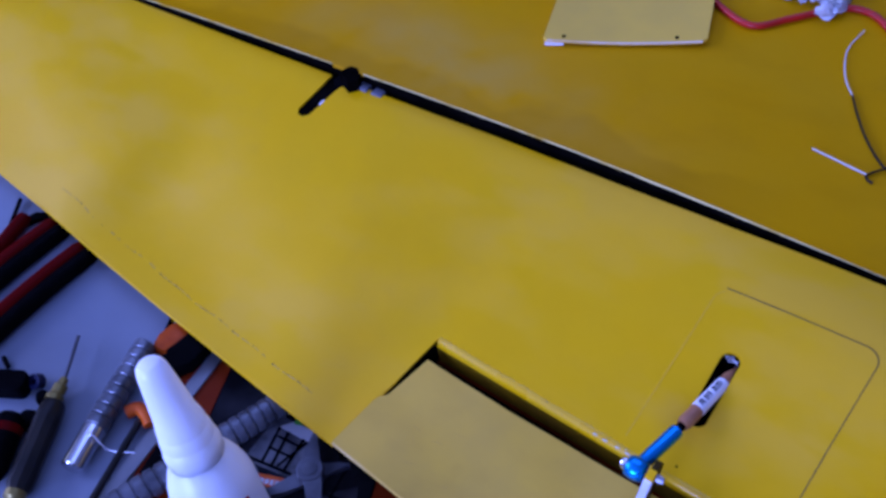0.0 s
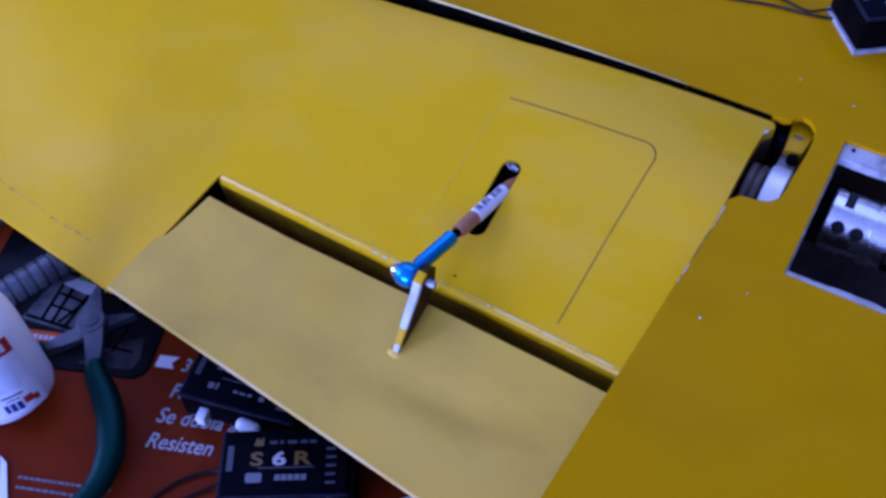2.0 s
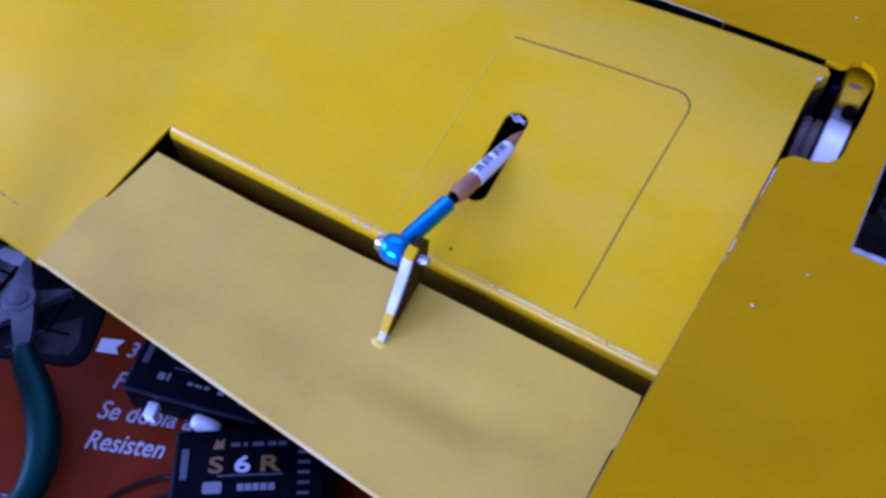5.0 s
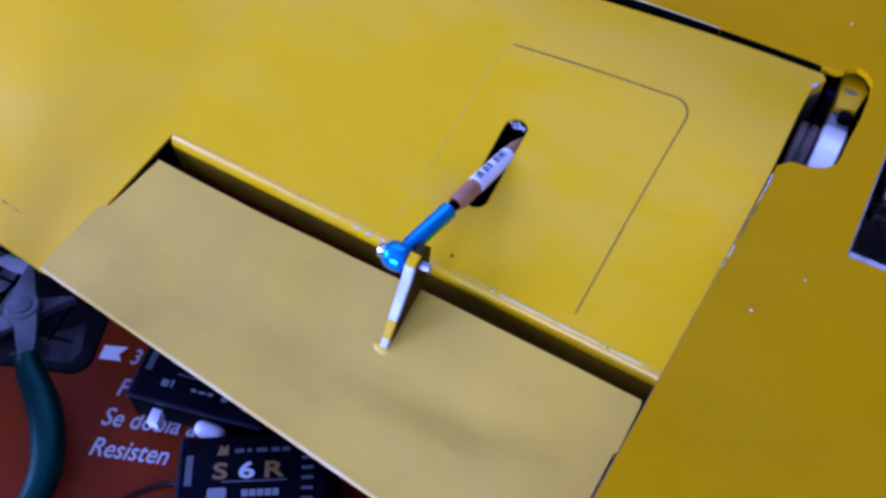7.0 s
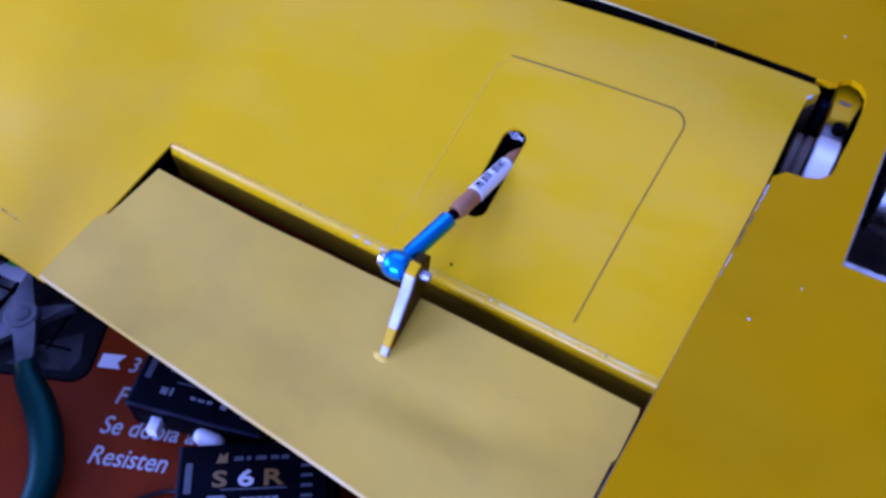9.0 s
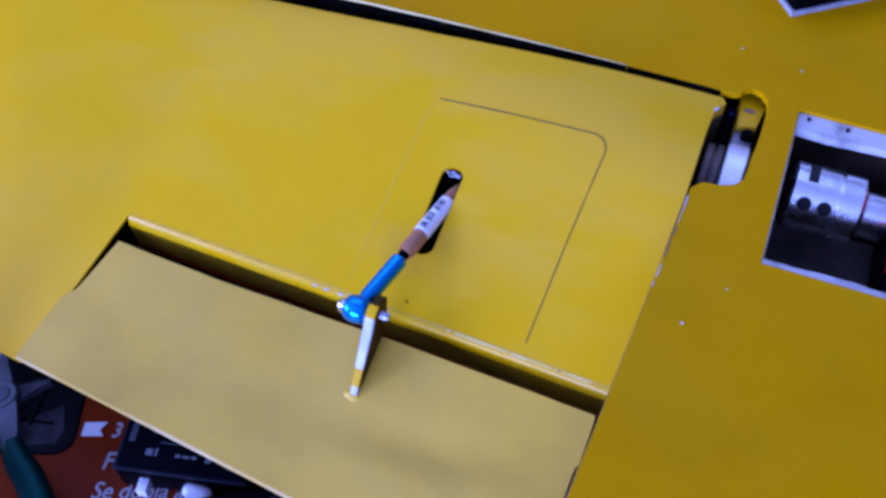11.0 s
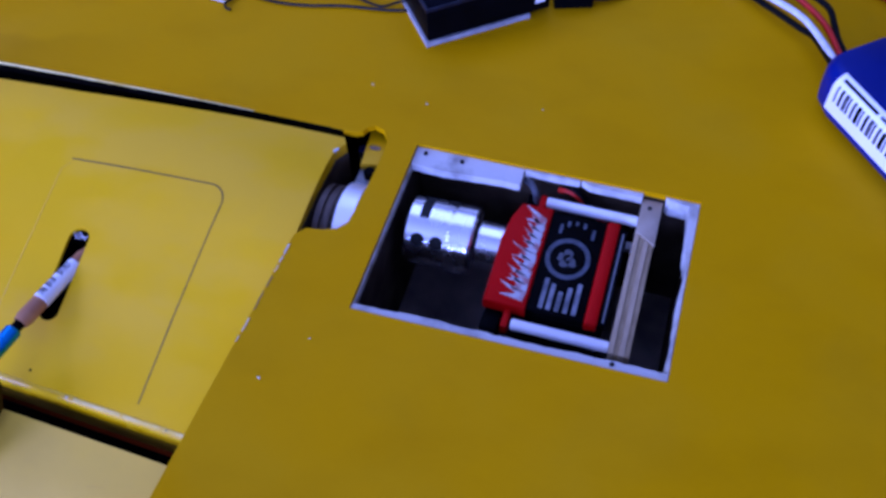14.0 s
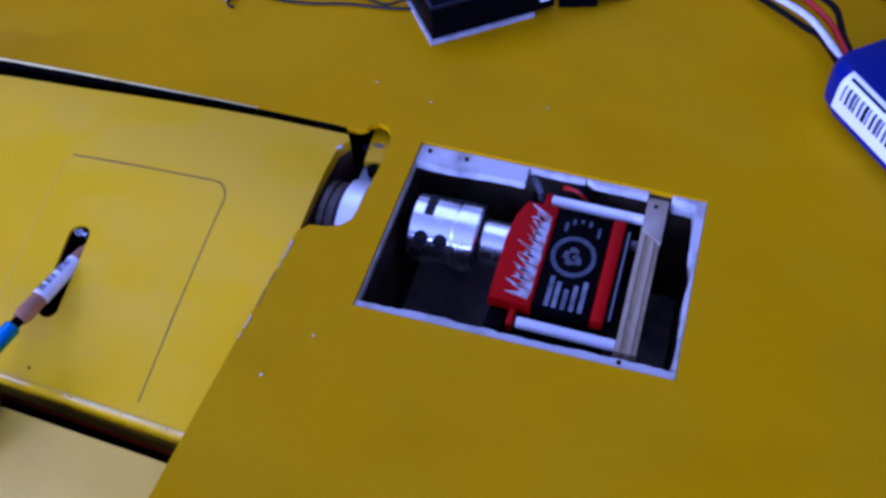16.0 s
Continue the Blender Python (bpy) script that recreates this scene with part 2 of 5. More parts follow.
CLEAR_FILM = material("plastic_film", (0.75, 0.76, 0.78), 0.15, bump=0.9, bump_scale=300)
CLEAR_FILM.node_tree.nodes["Principled BSDF"].inputs["Transmission Weight"].default_value = 0.45
RULER = material("dull_ruler", (0.17, 0.175, 0.18), 0.4, 0.2, other=(0.13, 0.135, 0.14), scale=40)
DRIVER = material("driver_handle", (0.014, 0.011, 0.008), 0.4, other=(0.006, 0.005, 0.004), scale=60, spec=0.2)
TAN_ROD = material("tan_rod", (0.42, 0.18, 0.07), 0.55, other=(0.34, 0.13, 0.05), scale=200)
# yellow horn board, darkened so the colour holds the shade on its right face
HORN_SHADED = material("shaded_horn_board", (0.075, 0.041, 0.003), 0.6, other=(0.05, 0.029, 0.004), scale=160, spec=0.1)
HORN_WHITE = material("bare_horn_edge", (0.62, 0.62, 0.64), 0.4, other=(0.42, 0.41, 0.40), scale=180, bump=0.2)
WALL = material("wall_paint", (0.30, 0.29, 0.28), 0.8, other=(0.27, 0.26, 0.26), scale=3)
FLOOR = material("floor_tile", (0.16, 0.14, 0.12), 0.5, other=(0.12, 0.10, 0.09), scale=4)
LEG = material("table_leg_paint", (0.12, 0.12, 0.13), 0.45)


# ---- mesh helpers ----
def finish(bm, smooth=True):
    bmesh.ops.recalc_face_normals(bm, faces=bm.faces[:])
    if smooth:
        for f in bm.faces:
            f.smooth = True
        for e in bm.edges:
            if len(e.link_faces) == 2 and e.calc_face_angle(0) > radians(32):
                e.smooth = False
    return bm


def part(name, bm, mat, parent=None, label=""):
    me = bpy.data.meshes.new(name)
    finish(bm).to_mesh(me)
    bm.free()
    for m in mat if isinstance(mat, (list, tuple)) else [mat]:
        me.materials.append(m)
    ob = new(name, me)
    if parent:
        ob.parent = parent
        ob.matrix_parent_inverse = parent.matrix_world.inverted()
    if label:
        ob["label"] = label
    return ob


def thing(name, label, category, at=(0, 0, 0), group=""):
    ob = new(name)
    ob.empty_display_size = 0.01
    ob.matrix_world = Matrix.Translation(at)
    bpy.context.view_layer.update()
    return tagged(ob, label, category, group)


def box(lo, hi, m=None, bevel=0.0, seg=2, bm=None):
    bm = bm or bmesh.new()
    vs = [bm.verts.new((x, y, z)) for x in (lo[0], hi[0]) for y in (lo[1], hi[1]) for z in (lo[2], hi[2])]
    fs = [bm.faces.new([vs[i] for i in q]) for q in ((0, 1, 3, 2), (4, 6, 7, 5), (0, 4, 5, 1), (2, 3, 7, 6), (0, 2, 6, 4), (1, 5, 7, 3))]
    if bevel:
        es = list({e for f in fs for e in f.edges})
        out = bmesh.ops.bevel(bm, geom=es, offset=bevel, segments=seg, affect="EDGES", profile=0.6)
        vs = list({v for v in vs if v.is_valid} | {v for v in out["verts"] if v.is_valid})
    if m is not None:
        bmesh.ops.transform(bm, matrix=m, verts=[v for v in vs if v.is_valid])
    return bm


def rings(loops, closed=True, cap=True, bm=None):
    """Skin over a row of vertex loops of the same length."""
    bm = bm or bmesh.new()
    vs = [[bm.verts.new(p) for p in lp] for lp in loops]
    n = len(vs[0])
    for a, b in zip(vs, vs[1:]):
        for i in range(n if closed else n - 1):
            bm.faces.new((a[i], a[(i + 1) % n], b[(i + 1) % n], b[i]))
    if cap and closed:
        bm.faces.new(vs[0][::-1])
        bm.faces.new(vs[-1])
    return bm


def lathe(profile, m=None, n=28, bm=None):
    """profile: rows of (height, radius) round the local z axis."""
    m = m or Matrix()
    loops = [[m @ Vector((r * math.cos(2 * math.pi * i / n), r * math.sin(2 * math.pi * i / n), h)) for i in range(n)] for h, r in profile]
    return rings(loops, bm=bm)


def along(a, b):
    """A frame at a whose z axis points to b."""
    a, b = Vector(a), Vector(b)
    return Matrix.Translation(a) @ (b - a).to_track_quat("Z", "Y").to_matrix().to_4x4()


def rod(a, b, r, n=16, r2=None, ease=0.0, bm=None):
    d = (Vector(b) - Vector(a)).length
    r2 = r if r2 is None else r2
    prof = [(0, r - ease), (ease, r), (d - ease, r2), (d, r2 - ease)] if ease else [(0, r), (d, r2)]
    return lathe(prof, along(a, b), n, bm)


def spline(pts, steps=8):
    """A smooth curve through the points."""
    p = [Vector(q) for q in pts]
    p = [p[0] * 2 - p[1]] + p + [p[-1] * 2 - p[-2]]
    out = []
    for i in range(1, len(p) - 2):
        for k in range(steps):
            t = k / steps
            out.append(0.5 * (2 * p[i] + (p[i + 1] - p[i - 1]) * t + (2 * p[i - 1] - 5 * p[i] + 4 * p[i + 1] - p[i + 2]) * t * t
                              + (3 * p[i] - 3 * p[i + 1] + p[i + 2] - p[i - 1]) * t ** 3))
    return out + [p[-2]]


def tube(pts, r, n=8, steps=8, flat=1.0, bm=None):
    path = spline(pts, steps)
    loops = []
    rs = r if callable(r) else (lambda u: r)
    for i, q in enumerate(path):
        d = (path[min(i + 1, len(path) - 1)] - path[max(i - 1, 0)]).normalized()
        s = d.cross(Vector((0, 0, 1)))
        s = s.normalized() if s.length > 1e-4 else Vector((1, 0, 0))
        u = s.cross(d)
        rr = rs(i / (len(path) - 1))
        loops.append([q + s * rr * math.cos(2 * math.pi * k / n) + u * rr * flat * math.sin(2 * math.pi * k / n) for k in range(n)])
    return rings(loops, bm=bm)


def prism(poly, z0, z1, m=None, bevel=0.0, bm=None):
    bm = bm or bmesh.new()
    a = [bm.verts.new((x, y, z0)) for x, y in poly]
    b = [bm.verts.new((x, y, z1)) for x, y in poly]
    fs = [bm.faces.new(a[::-1]), bm.faces.new(b)]
    for i in range(len(poly)):
        j = (i + 1) % len(poly)
        fs.append(bm.faces.new((a[i], a[j], b[j], b[i])))
    vs = a + b
    if bevel:
        out = bmesh.ops.bevel(bm, geom=list(fs[1].edges), offset=bevel, segments=2, affect="EDGES", profile=0.6)
        vs = list({v for v in vs if v.is_valid} | set(out["verts"]))
    if m is not None:
        bmesh.ops.transform(bm, matrix=m, verts=[v for v in vs if v.is_valid])
    return bm


def rounded(w, h, r, n=5, cx=0.0, cy=0.0):
    out = []
    for k, (sx, sy) in enumerate(((1, 1), (-1, 1), (-1, -1), (1, -1))):
        for i in range(n + 1):
            a = math.pi / 2 * (k + i / n)
            out.append((cx + sx * (w / 2 - r) + r * math.cos(a), cy + sy * (h / 2 - r) + r * math.sin(a)))
    return out


def inside(p, poly):
    x, y, c = p[0], p[1], False
    for (x1, y1), (x2, y2) in zip(poly, poly[1:] + poly[:1]):
        if (y1 > y) != (y2 > y) and x < (x2 - x1) * (y - y1) / (y2 - y1) + x1:
            c = not c
    return c


def dense(poly, step):
    out = []
    for a, b in zip(poly, poly[1:] + poly[:1]):
        a, b = Vector(a), Vector(b)
        k = max(1, math.ceil((b - a).length / step))
        out += [a.lerp(b, i / k) for i in range(k)]
    return out


def sheet(outline, holes, top, under, step=0.012, edge=0.006):
    """A plate with an outline and holes seen from above, between the heights top(x, y) and under(x, y)."""
    from mathutils.geometry import delaunay_2d_cdt
    loops = [dense(outline, edge)] + [dense(h, 0.004) for h in holes]
    verts, edges = [], []
    for lp in loops:
        s = len(verts)
        verts += [Vector((v[0], v[1])) for v in lp]
        edges += [(s + i, s + (i + 1) % len(lp)) for i in range(len(lp))]
    xs, ys = [p[0] for p in outline], [p[1] for p in outline]
    x = min(xs) + step / 2
    while x < max(xs):
        y = min(ys) + step / 2
        while y < max(ys):
            if inside((x, y), outline) and not any(inside((x, y), h) for h in holes):
                verts.append(Vector((x, y)))
            y += step
        x += step
    v, e, f, *_ = delaunay_2d_cdt(verts, edges, [], 0, 1e-6)
    bm = bmesh.new()
    a = [bm.verts.new((p.x, p.y, top(p.x, p.y))) for p in v]
    b = [bm.verts.new((p.x, p.y, under(p.x, p.y))) for p in v]
    count = {}
    for tri in f:
        c = sum((v[i] for i in tri), Vector((0, 0))) / 3
        if inside(c, outline) and not any(inside(c, h) for h in holes):
            bm.faces.new([a[i] for i in tri])
            bm.faces.new([b[i] for i in tri][::-1])
            for i, j in zip(tri, tri[1:] + tri[:1]):
                count[frozenset((i, j))] = (i, j) if frozenset((i, j)) not in count else None
    for ij in count.values():
        if ij:
            i, j = ij
            bm.faces.new((a[j], a[i], b[i], b[j]))
    bmesh.ops.delete(bm, geom=[q for q in bm.verts if not q.link_faces], context="VERTS")
    return bm


def ribbon(path, width, height, zf, bm=None):
    """A narrow strip along a line on a surface."""
    bm = bm or bmesh.new()
    p = [Vector((q[0], q[1])) for q in path]
    loops = []
    for i, q in enumerate(p):
        d = (p[min(i + 1, len(p) - 1)] - p[max(i - 1, 0)]).normalized()
        s = Vector((-d.y, d.x)) * width / 2
        l, r = q + s, q - s
        loops.append([(l.x, l.y, zf(l.x, l.y) - 0.001), (l.x, l.y, zf(l.x, l.y) + height), (r.x, r.y, zf(r.x, r.y) + height), (r.x, r.y, zf(r.x, r.y) - 0.001)])
    return rings(loops, bm=bm)


def lettering(name, text, size, m, mat, parent, shear=0.0, thick=0.0001, stretch=1.0, bold=0.0):
    cu = bpy.data.curves.new(name, "FONT")
    cu.body, cu.size, cu.shear, cu.extrude, cu.resolution_u = text, size, shear, thick, 4
    cu.offset = bold
    tmp = bpy.data.objects.new(name, cu)
    scene.collection.objects.link(tmp)
    bpy.context.view_layer.update()
    me = bpy.data.meshes.new_from_object(tmp.evaluated_get(bpy.context.evaluated_depsgraph_get()))
    bpy.data.objects.remove(tmp)
    me.transform(m @ Matrix.Diagonal((stretch, 1, 1, 1)))
    me.materials.clear()
    me.materials.append(mat)
    ob = new(name, me)
    ob.parent = parent
    ob.matrix_parent_inverse = parent.matrix_world.inverted()
    return ob


def flat_bar(name, x0, y0, x1, y1, m, mat, parent, h=0.0002, r=0.0):
    poly = rounded(x1 - x0, y1 - y0, r, 3, (x0 + x1) / 2, (y0 + y1) / 2) if r else [(x0, y0), (x1, y0), (x1, y1), (x0, y1)]
    return part(name, prism(poly, -0.0002, h, m), mat, parent)


# ---- room ----
def wall_box(name, lo, hi, mat, label):
    return tagged(part(name, box(lo, hi), mat), label, name.split("_")[0], kind="structure")


X0, X1, Y0, Y1, Z0, Z1 = -2.3, 2.6, -3.2, 2.4, -0.75, 1.85
wall_box("floor", (X0, Y0, Z0 - 0.1), (X1, Y1, Z0), FLOOR, "brown tiled workshop floor under the table")
# the gap between these pieces is added for the unseen overhead fill
ce = box((X0, Y0, Z1), (-2.10, Y1, Z1 + 0.1))
box((0.20, Y0, Z1), (X1, Y1, Z1 + 0.1), bm=ce)
box((-2.10, Y0, Z1), (0.20, 0.30, Z1 + 0.1), bm=ce)
box((-2.10, 2.30, Z1), (0.20, Y1, Z1 + 0.1), bm=ce)
tagged(part("ceiling", ce, CEILING), "off-white painted ceiling with an added opening for overhead fill light", "ceiling", kind="structure")
wall_box("wall_north", (X0, Y1, Z0), (X1, Y1 + 0.15, Z1), WALL, "plain grey painted wall")
ws = box((X0, Y0 - 0.15, Z0), (-1.2, Y0, Z1))
box((0.5, Y0 - 0.15, Z0), (X1, Y0, Z1), bm=ws)
box((-1.2, Y0 - 0.15, Z0), (0.5, Y0, 0.27), bm=ws)
box((-1.2, Y0 - 0.15, 0.97), (0.5, Y0, Z1), bm=ws)
tagged(part("wall_south", ws, WALL), "grey painted wall with a wide low window opening", "wall", kind="structure")
wall_box("wall_east", (X1, Y0, Z0), (X1 + 0.15, Y1, Z1), WALL, "plain grey painted wall")
ww = box((X0 - 0.15, Y0, Z0), (X0, -2.0, Z1))
box((X0 - 0.15, -0.2, Z0), (X0, Y1, Z1), bm=ww)
box((X0 - 0.15, -2.0, Z0), (X0, -0.2, 0.15), bm=ww)
box((X0 - 0.15, -2.0, 1.6), (X0, -0.2, Z1), bm=ww)
tagged(part("wall_west", ww, WALL), "grey painted wall with a window opening", "wall", kind="structure")

# ---- table ----
table = thing("work_table", "light grey painted work table under the model wing", "table", (0.2, 0.1, -0.75))
part("tabletop", box((-0.85, -0.55, -0.0275), (1.2, 0.95, -0.0015), bevel=0.002), TABLE, table)
for lx in (-0.8, 1.11):
    for ly in (-0.5, 0.86):
        part("leg", box((lx, ly, -0.75), (lx + 0.04, ly + 0.04, -0.0275), bevel=0.003), LEG, table, "dark painted square leg")


# ---- wing ----
def wing_top(x, y):
    d = max(0.0, -0.02 - x)
    z = 0.084 - (0.25 * d ** 2 if d < 0.23 else 0.013225 + 0.115 * (d - 0.23))
    if y > 0.42:
        z -= 0.9 * (y - 0.42) ** 2
    return z


def hinge_y(x):
    return 0.0634 + 0.0065 * (1 - math.exp(-((min(x, -0.02) + 0.02) / 0.25) ** 2))


def edge_x(y):
    return -0.0245 + 0.05 * (y - 0.02) if y < 0.02 else -0.0245


def aileron_top(x, y):
    z = 0.133 * x + 0.3277 * y + 0.0781
    if x < -0.25:
        z += 0.15 * (x + 0.25) ** 2
    if y > 0.02:
        k = 1.6 - 1.2 * min(1.0, max(0.0, (-0.15 - x) / 0.2))
        z -= k * (y - 0.02) ** 2
    z += 0.00025 * ripple(x, y, 20, 1.5) + 0.00018 * ripple(x, y, 55, 4.5)
    z += -0.0058 * dent(x, y, -0.380, -0.026, 0.034, 0.026 if x < -0.380 + 0.325 * (y + 0.026) else 0.20, 72) + 0.0048 * dent(x, y, -0.414, -0.015, 0.034, 0.026 if x > -0.414 + 0.325 * (y + 0.015) else 0.20, 72) - 0.0002 * dent(x, y, -0.200, 0.000, 0.045, 0.014, 80) + 0.0001 * dent(x, y, -0.235, -0.030, 0.040, 0.014, 50)
    z -= 1.2 * max(0.0, te_y(x) + 0.0135 - y) ** 2
    z -= 22.0 * max(0.0, y - hinge_y(x) + 0.0080) ** 2
    w = wing_top(x, y) - 0.0006
    h = max(0.006 - abs(z - w), 0.0) / 0.006
    return min(z, w) - h * h * 0.0015


def ripple(x, y, f, seed):
    return noise.noise(Vector((x * f, y * f, seed)))


def dent(x, y, cx, cy, rx, ry, turn):
    c, s_ = math.cos(radians(turn)), math.sin(radians(turn))
    u, v = (x - cx) * c + (y - cy) * s_, -(x - cx) * s_ + (y - cy) * c
    return math.exp(-(u / rx) ** 2 - (v / ry) ** 2)


def te_y(x):
    return -0.080 - 0.118 * (x + 0.2155)


wing = thing("model_wing", "yellow painted model aircraft wing lying on the table", "wing", (0.1, 0.2, 0))
hinge = [(x, hinge_y(x)) for x in np.linspace(-0.75, -0.03, 40)]
notch = [(-0.0245, 0.0632), (-0.0205, 0.0634), (-0.0184, 0.0645), (-0.0176, 0.0664), (-0.0154, 0.0678), (-0.0123, 0.0668), (-0.0100, 0.0640), (-0.0093, 0.0596), (-0.0093, 0.0513),
         (-0.0096, 0.0445), (-0.0101, 0.0386), (-0.0101, 0.0339), (-0.0107, 0.0287), (-0.0130, 0.0257), (-0.0170, 0.0240), (-0.0219, 0.0233), (-0.0245, 0.0200)]
left_edge = [(edge_x(y), y) for y in np.linspace(0.01, -0.2, 12)]
wing_outline = hinge + notch + left_edge + [(0.5, -0.2), (0.5, 0.62), (-0.75, 0.62)]
bay_hole = [(0, 0.0004), (0.0892, 0.0016), (0.0892, 0.0643), (0.0, 0.0640)]
part("upper_skin", sheet(wing_outline, [bay_hole], wing_top, lambda x, y: wing_top(x, y) - 0.0022, 0.016), SHADED_WING, wing)
inner_outline = [(x, y + 0.002) for x, y in hinge] + [(-0.03, 0.074), (-0.007, 0.074), (-0.007, 0.022), (-0.023, 0.0195)] + \
    [(x + 0.0015, y) for x, y in left_edge] + [(0.497, -0.198), (0.497, 0.617), (-0.748, 0.617)]
part("core", sheet(inner_outline, [[(-0.002, -0.0035), (0.092, -0.0035), (0.092, 0.0665), (-0.002, 0.0665)]], lambda x, y: wing_top(x, y) - 0.0022, lambda x, y: 0.0002, 0.03, 0.01), SHADE_BLACK, wing,
     "wing core coloured near-black for the shade behind the hinge gap")
# chipped pale paint line along the hinge edge and the end of the fixed panel
rng = random.Random(4)
EDGE_PALE = material("pale_bare_edge", (0.82, 0.68, 0.26), 0.5, other=(0.66, 0.40, 0.03), scale=60, contrast=(0.52, 0.66), detail=5.0)


def edge_strip(rows):
    """A strip on the cut face of the wing skin above the hinge gap, from rows of (x, top drop, bottom drop, stand-off)."""
    loops = []
    for x, d0, d1, out in rows:
        y, z = hinge_y(x), wing_top(x, hinge_y(x)) + 0.0001
        loops.append([(x, y - out, z - d0), (x, y + 0.0002, z - d0), (x, y + 0.0002, z - d1), (x, y - out, z - d1)])
    return rings(loops)


def bare_height(x):
    keys = ((-0.70, 0.0003), (-0.30, 0.00035), (-0.20, 0.0005), (-0.14, 0.0008), (-0.115, 0.0006), (-0.090, 0.0002), (-0.07, 0.00004), (-0.03, 0.00002))
    h = np.interp(x, [k[0] for k in keys], [k[1] for k in keys])
    return float(h * (0.74 + 0.45 * noise.noise(Vector((x * 60, 3.0, 0))) + 0.25 * noise.noise(Vector((x * 260, 8.0, 0)))))


for x0, x1 in ((-0.70, -0.333), (-0.3128, -0.2118), (-0.2116, -0.1210), (-0.1208, -0.0560), (-0.0558, -0.0247)):
    xs = np.linspace(x0, x1, 12 + int(500 * (x1 - x0)))
    if x0 < -0.09:
        part("hinge_edge", edge_strip([(x, 0.0, bare_height(x), 0.0003 - 0.00022 * min(1.0, max(0.0, (x + 0.095) / 0.040))) for x in xs]), EDGE_PALE, wing, "pale bare edge along the hinge gap")
    part("skin_shadow_edge", edge_strip([(x, bare_height(x) if x0 < -0.09 else 0.0002, 0.0034, 0.0002) for x in xs]), SHADE_BLACK, wing, "lower edge of the wing skin coloured black for shade")
RIB_WOOD = material("end_rib_wood", (0.26, 0.17, 0.09), 0.75, other=(0.10, 0.06, 0.035), scale=120, bump=0.3)
rib_line = [(edge_x(y), y) for y in np.linspace(0.0195, -0.198, 40)]
part("end_rib", prism([(x - 0.0003, y) for x, y in rib_line] + [(x + 0.0013, y) for x, y in rib_line[::-1]], 0.040, 0.0812), RIB_WOOD, wing, "bare brown wooden end rib")
for y0, y1, w, mt in ((0.0165, 0.0125, 0.0004, BARE_EDGE), (0.0118, 0.0095, 0.0003, BARE_EDGE), (0.0085, 0.0060, 0.0002, CREAM_EDGE), (0.0045, 0.0005, 0.0003, RIB_WOOD), (-0.001, -0.0075, 0.00025, RIB_WOOD), (-0.0105, -0.0150, 0.0003, CREAM_EDGE), (-0.0165, -0.0185, 0.0002, BARE_EDGE)):
    ys = np.linspace(y0, y1, 7)
    part("paint_chip", ribbon([(edge_x(y) + 0.0001 + 0.0003 * rng.random(), y) for y in ys], w, 0.00015, wing_top), mt, wing, "chipped paint on the panel edge")
# notch: torque tube joint in the end of the hinge line
part("joint_shade", box((-0.0262, 0.0225, 0.046), (-0.0075, 0.073, 0.0485)), SHADE_BLACK, wing)
web = part("painted_web", prism([(-0.0168, 0.0555), (-0.0108, 0.0565), (-0.0096, 0.0660), (-0.0125, 0.0712), (-0.0182, 0.0712)], 0.050, 0.0788, bevel=0.0009), YELLOW, wing, "yellow painted web in the notch")
part("web_hole", lathe([(0.0784, 0.0012), (0.0790, 0.0013)], Matrix.Translation((-0.0143, 0.0628, 0)) @ Matrix.Diagonal((1.5, 0.7, 1, 1)), 14), RIB_WOOD, web, "worn hole in the web")
part("hinge_bush", lathe([(0.050, 0.0017), (0.0748, 0.0017), (0.0754, 0.0012)], Matrix.Translation((-0.0192, 0.0648, 0)), 18), PRINT_NAVY, wing, "dark metal hinge bush")
part("torque_tube", lathe([(0, 0.0128), (0.0006, 0.0138), (0.0062, 0.0138), (0.0068, 0.0130)], along((-0.0174, 0.0385, 0.0680), (0, 0.0385, 0.0680)), 40), BRIGHT_COLLAR, wing, "bright metal torque tube collar")
part("wooden_ring", lathe([(0, 0.0122), (0.0005, 0.0130), (0.0022, 0.0130), (0.0025, 0.0120), (0.0031, 0.0120), (0.0034, 0.0130), (0.0050, 0.0130), (0.0054, 0.0122)], along((-0.0236, 0.0375, 0.0680), (0, 0.0375, 0.0680)), 36), RING_WOOD, wing, "brown wooden ring")
part("clamp_block", box((-0.0172, 0.0478, 0.060), (-0.0108, 0.0560, 0.0762), bevel=0.0012), RULER, wing, "dull metal clamp block")
part("clamp_screw", lathe([(0, 0.0020), (0.003, 0.0020), (0.0034, 0.0014)], Matrix.Translation((-0.0130, 0.0535, 0.0752)), 16), BLACK, wing, "black clamp screw")

# ---- servo bay in the wing ----
bay = thing("servo_bay", "white-edged open hatch bay with dark wooden walls", "hatch", (0.044, 0.03, 0.03))
Bz = 0.0833
def ledge(poly, z0, z1, seed):
    """A rim of bare wood with a hand-cut, uneven inner edge."""
    pts = []
    for p in dense(poly, 0.0022):
        edge = min(p.x, 0.0892 - p.x, p.y - 0.0006, 0.0640 - p.y) < 0.0006
        k = 0.0 if edge else 0.00045
        pts.append((p.x + k * noise.noise(Vector((p.x * 400, p.y * 400, seed))), p.y + k * noise.noise(Vector((p.x * 400, p.y * 400, seed + 9)))))
    part("ledge", prism(pts, z0, z1), WHITE_WOOD, bay, "white bare wood ledge")


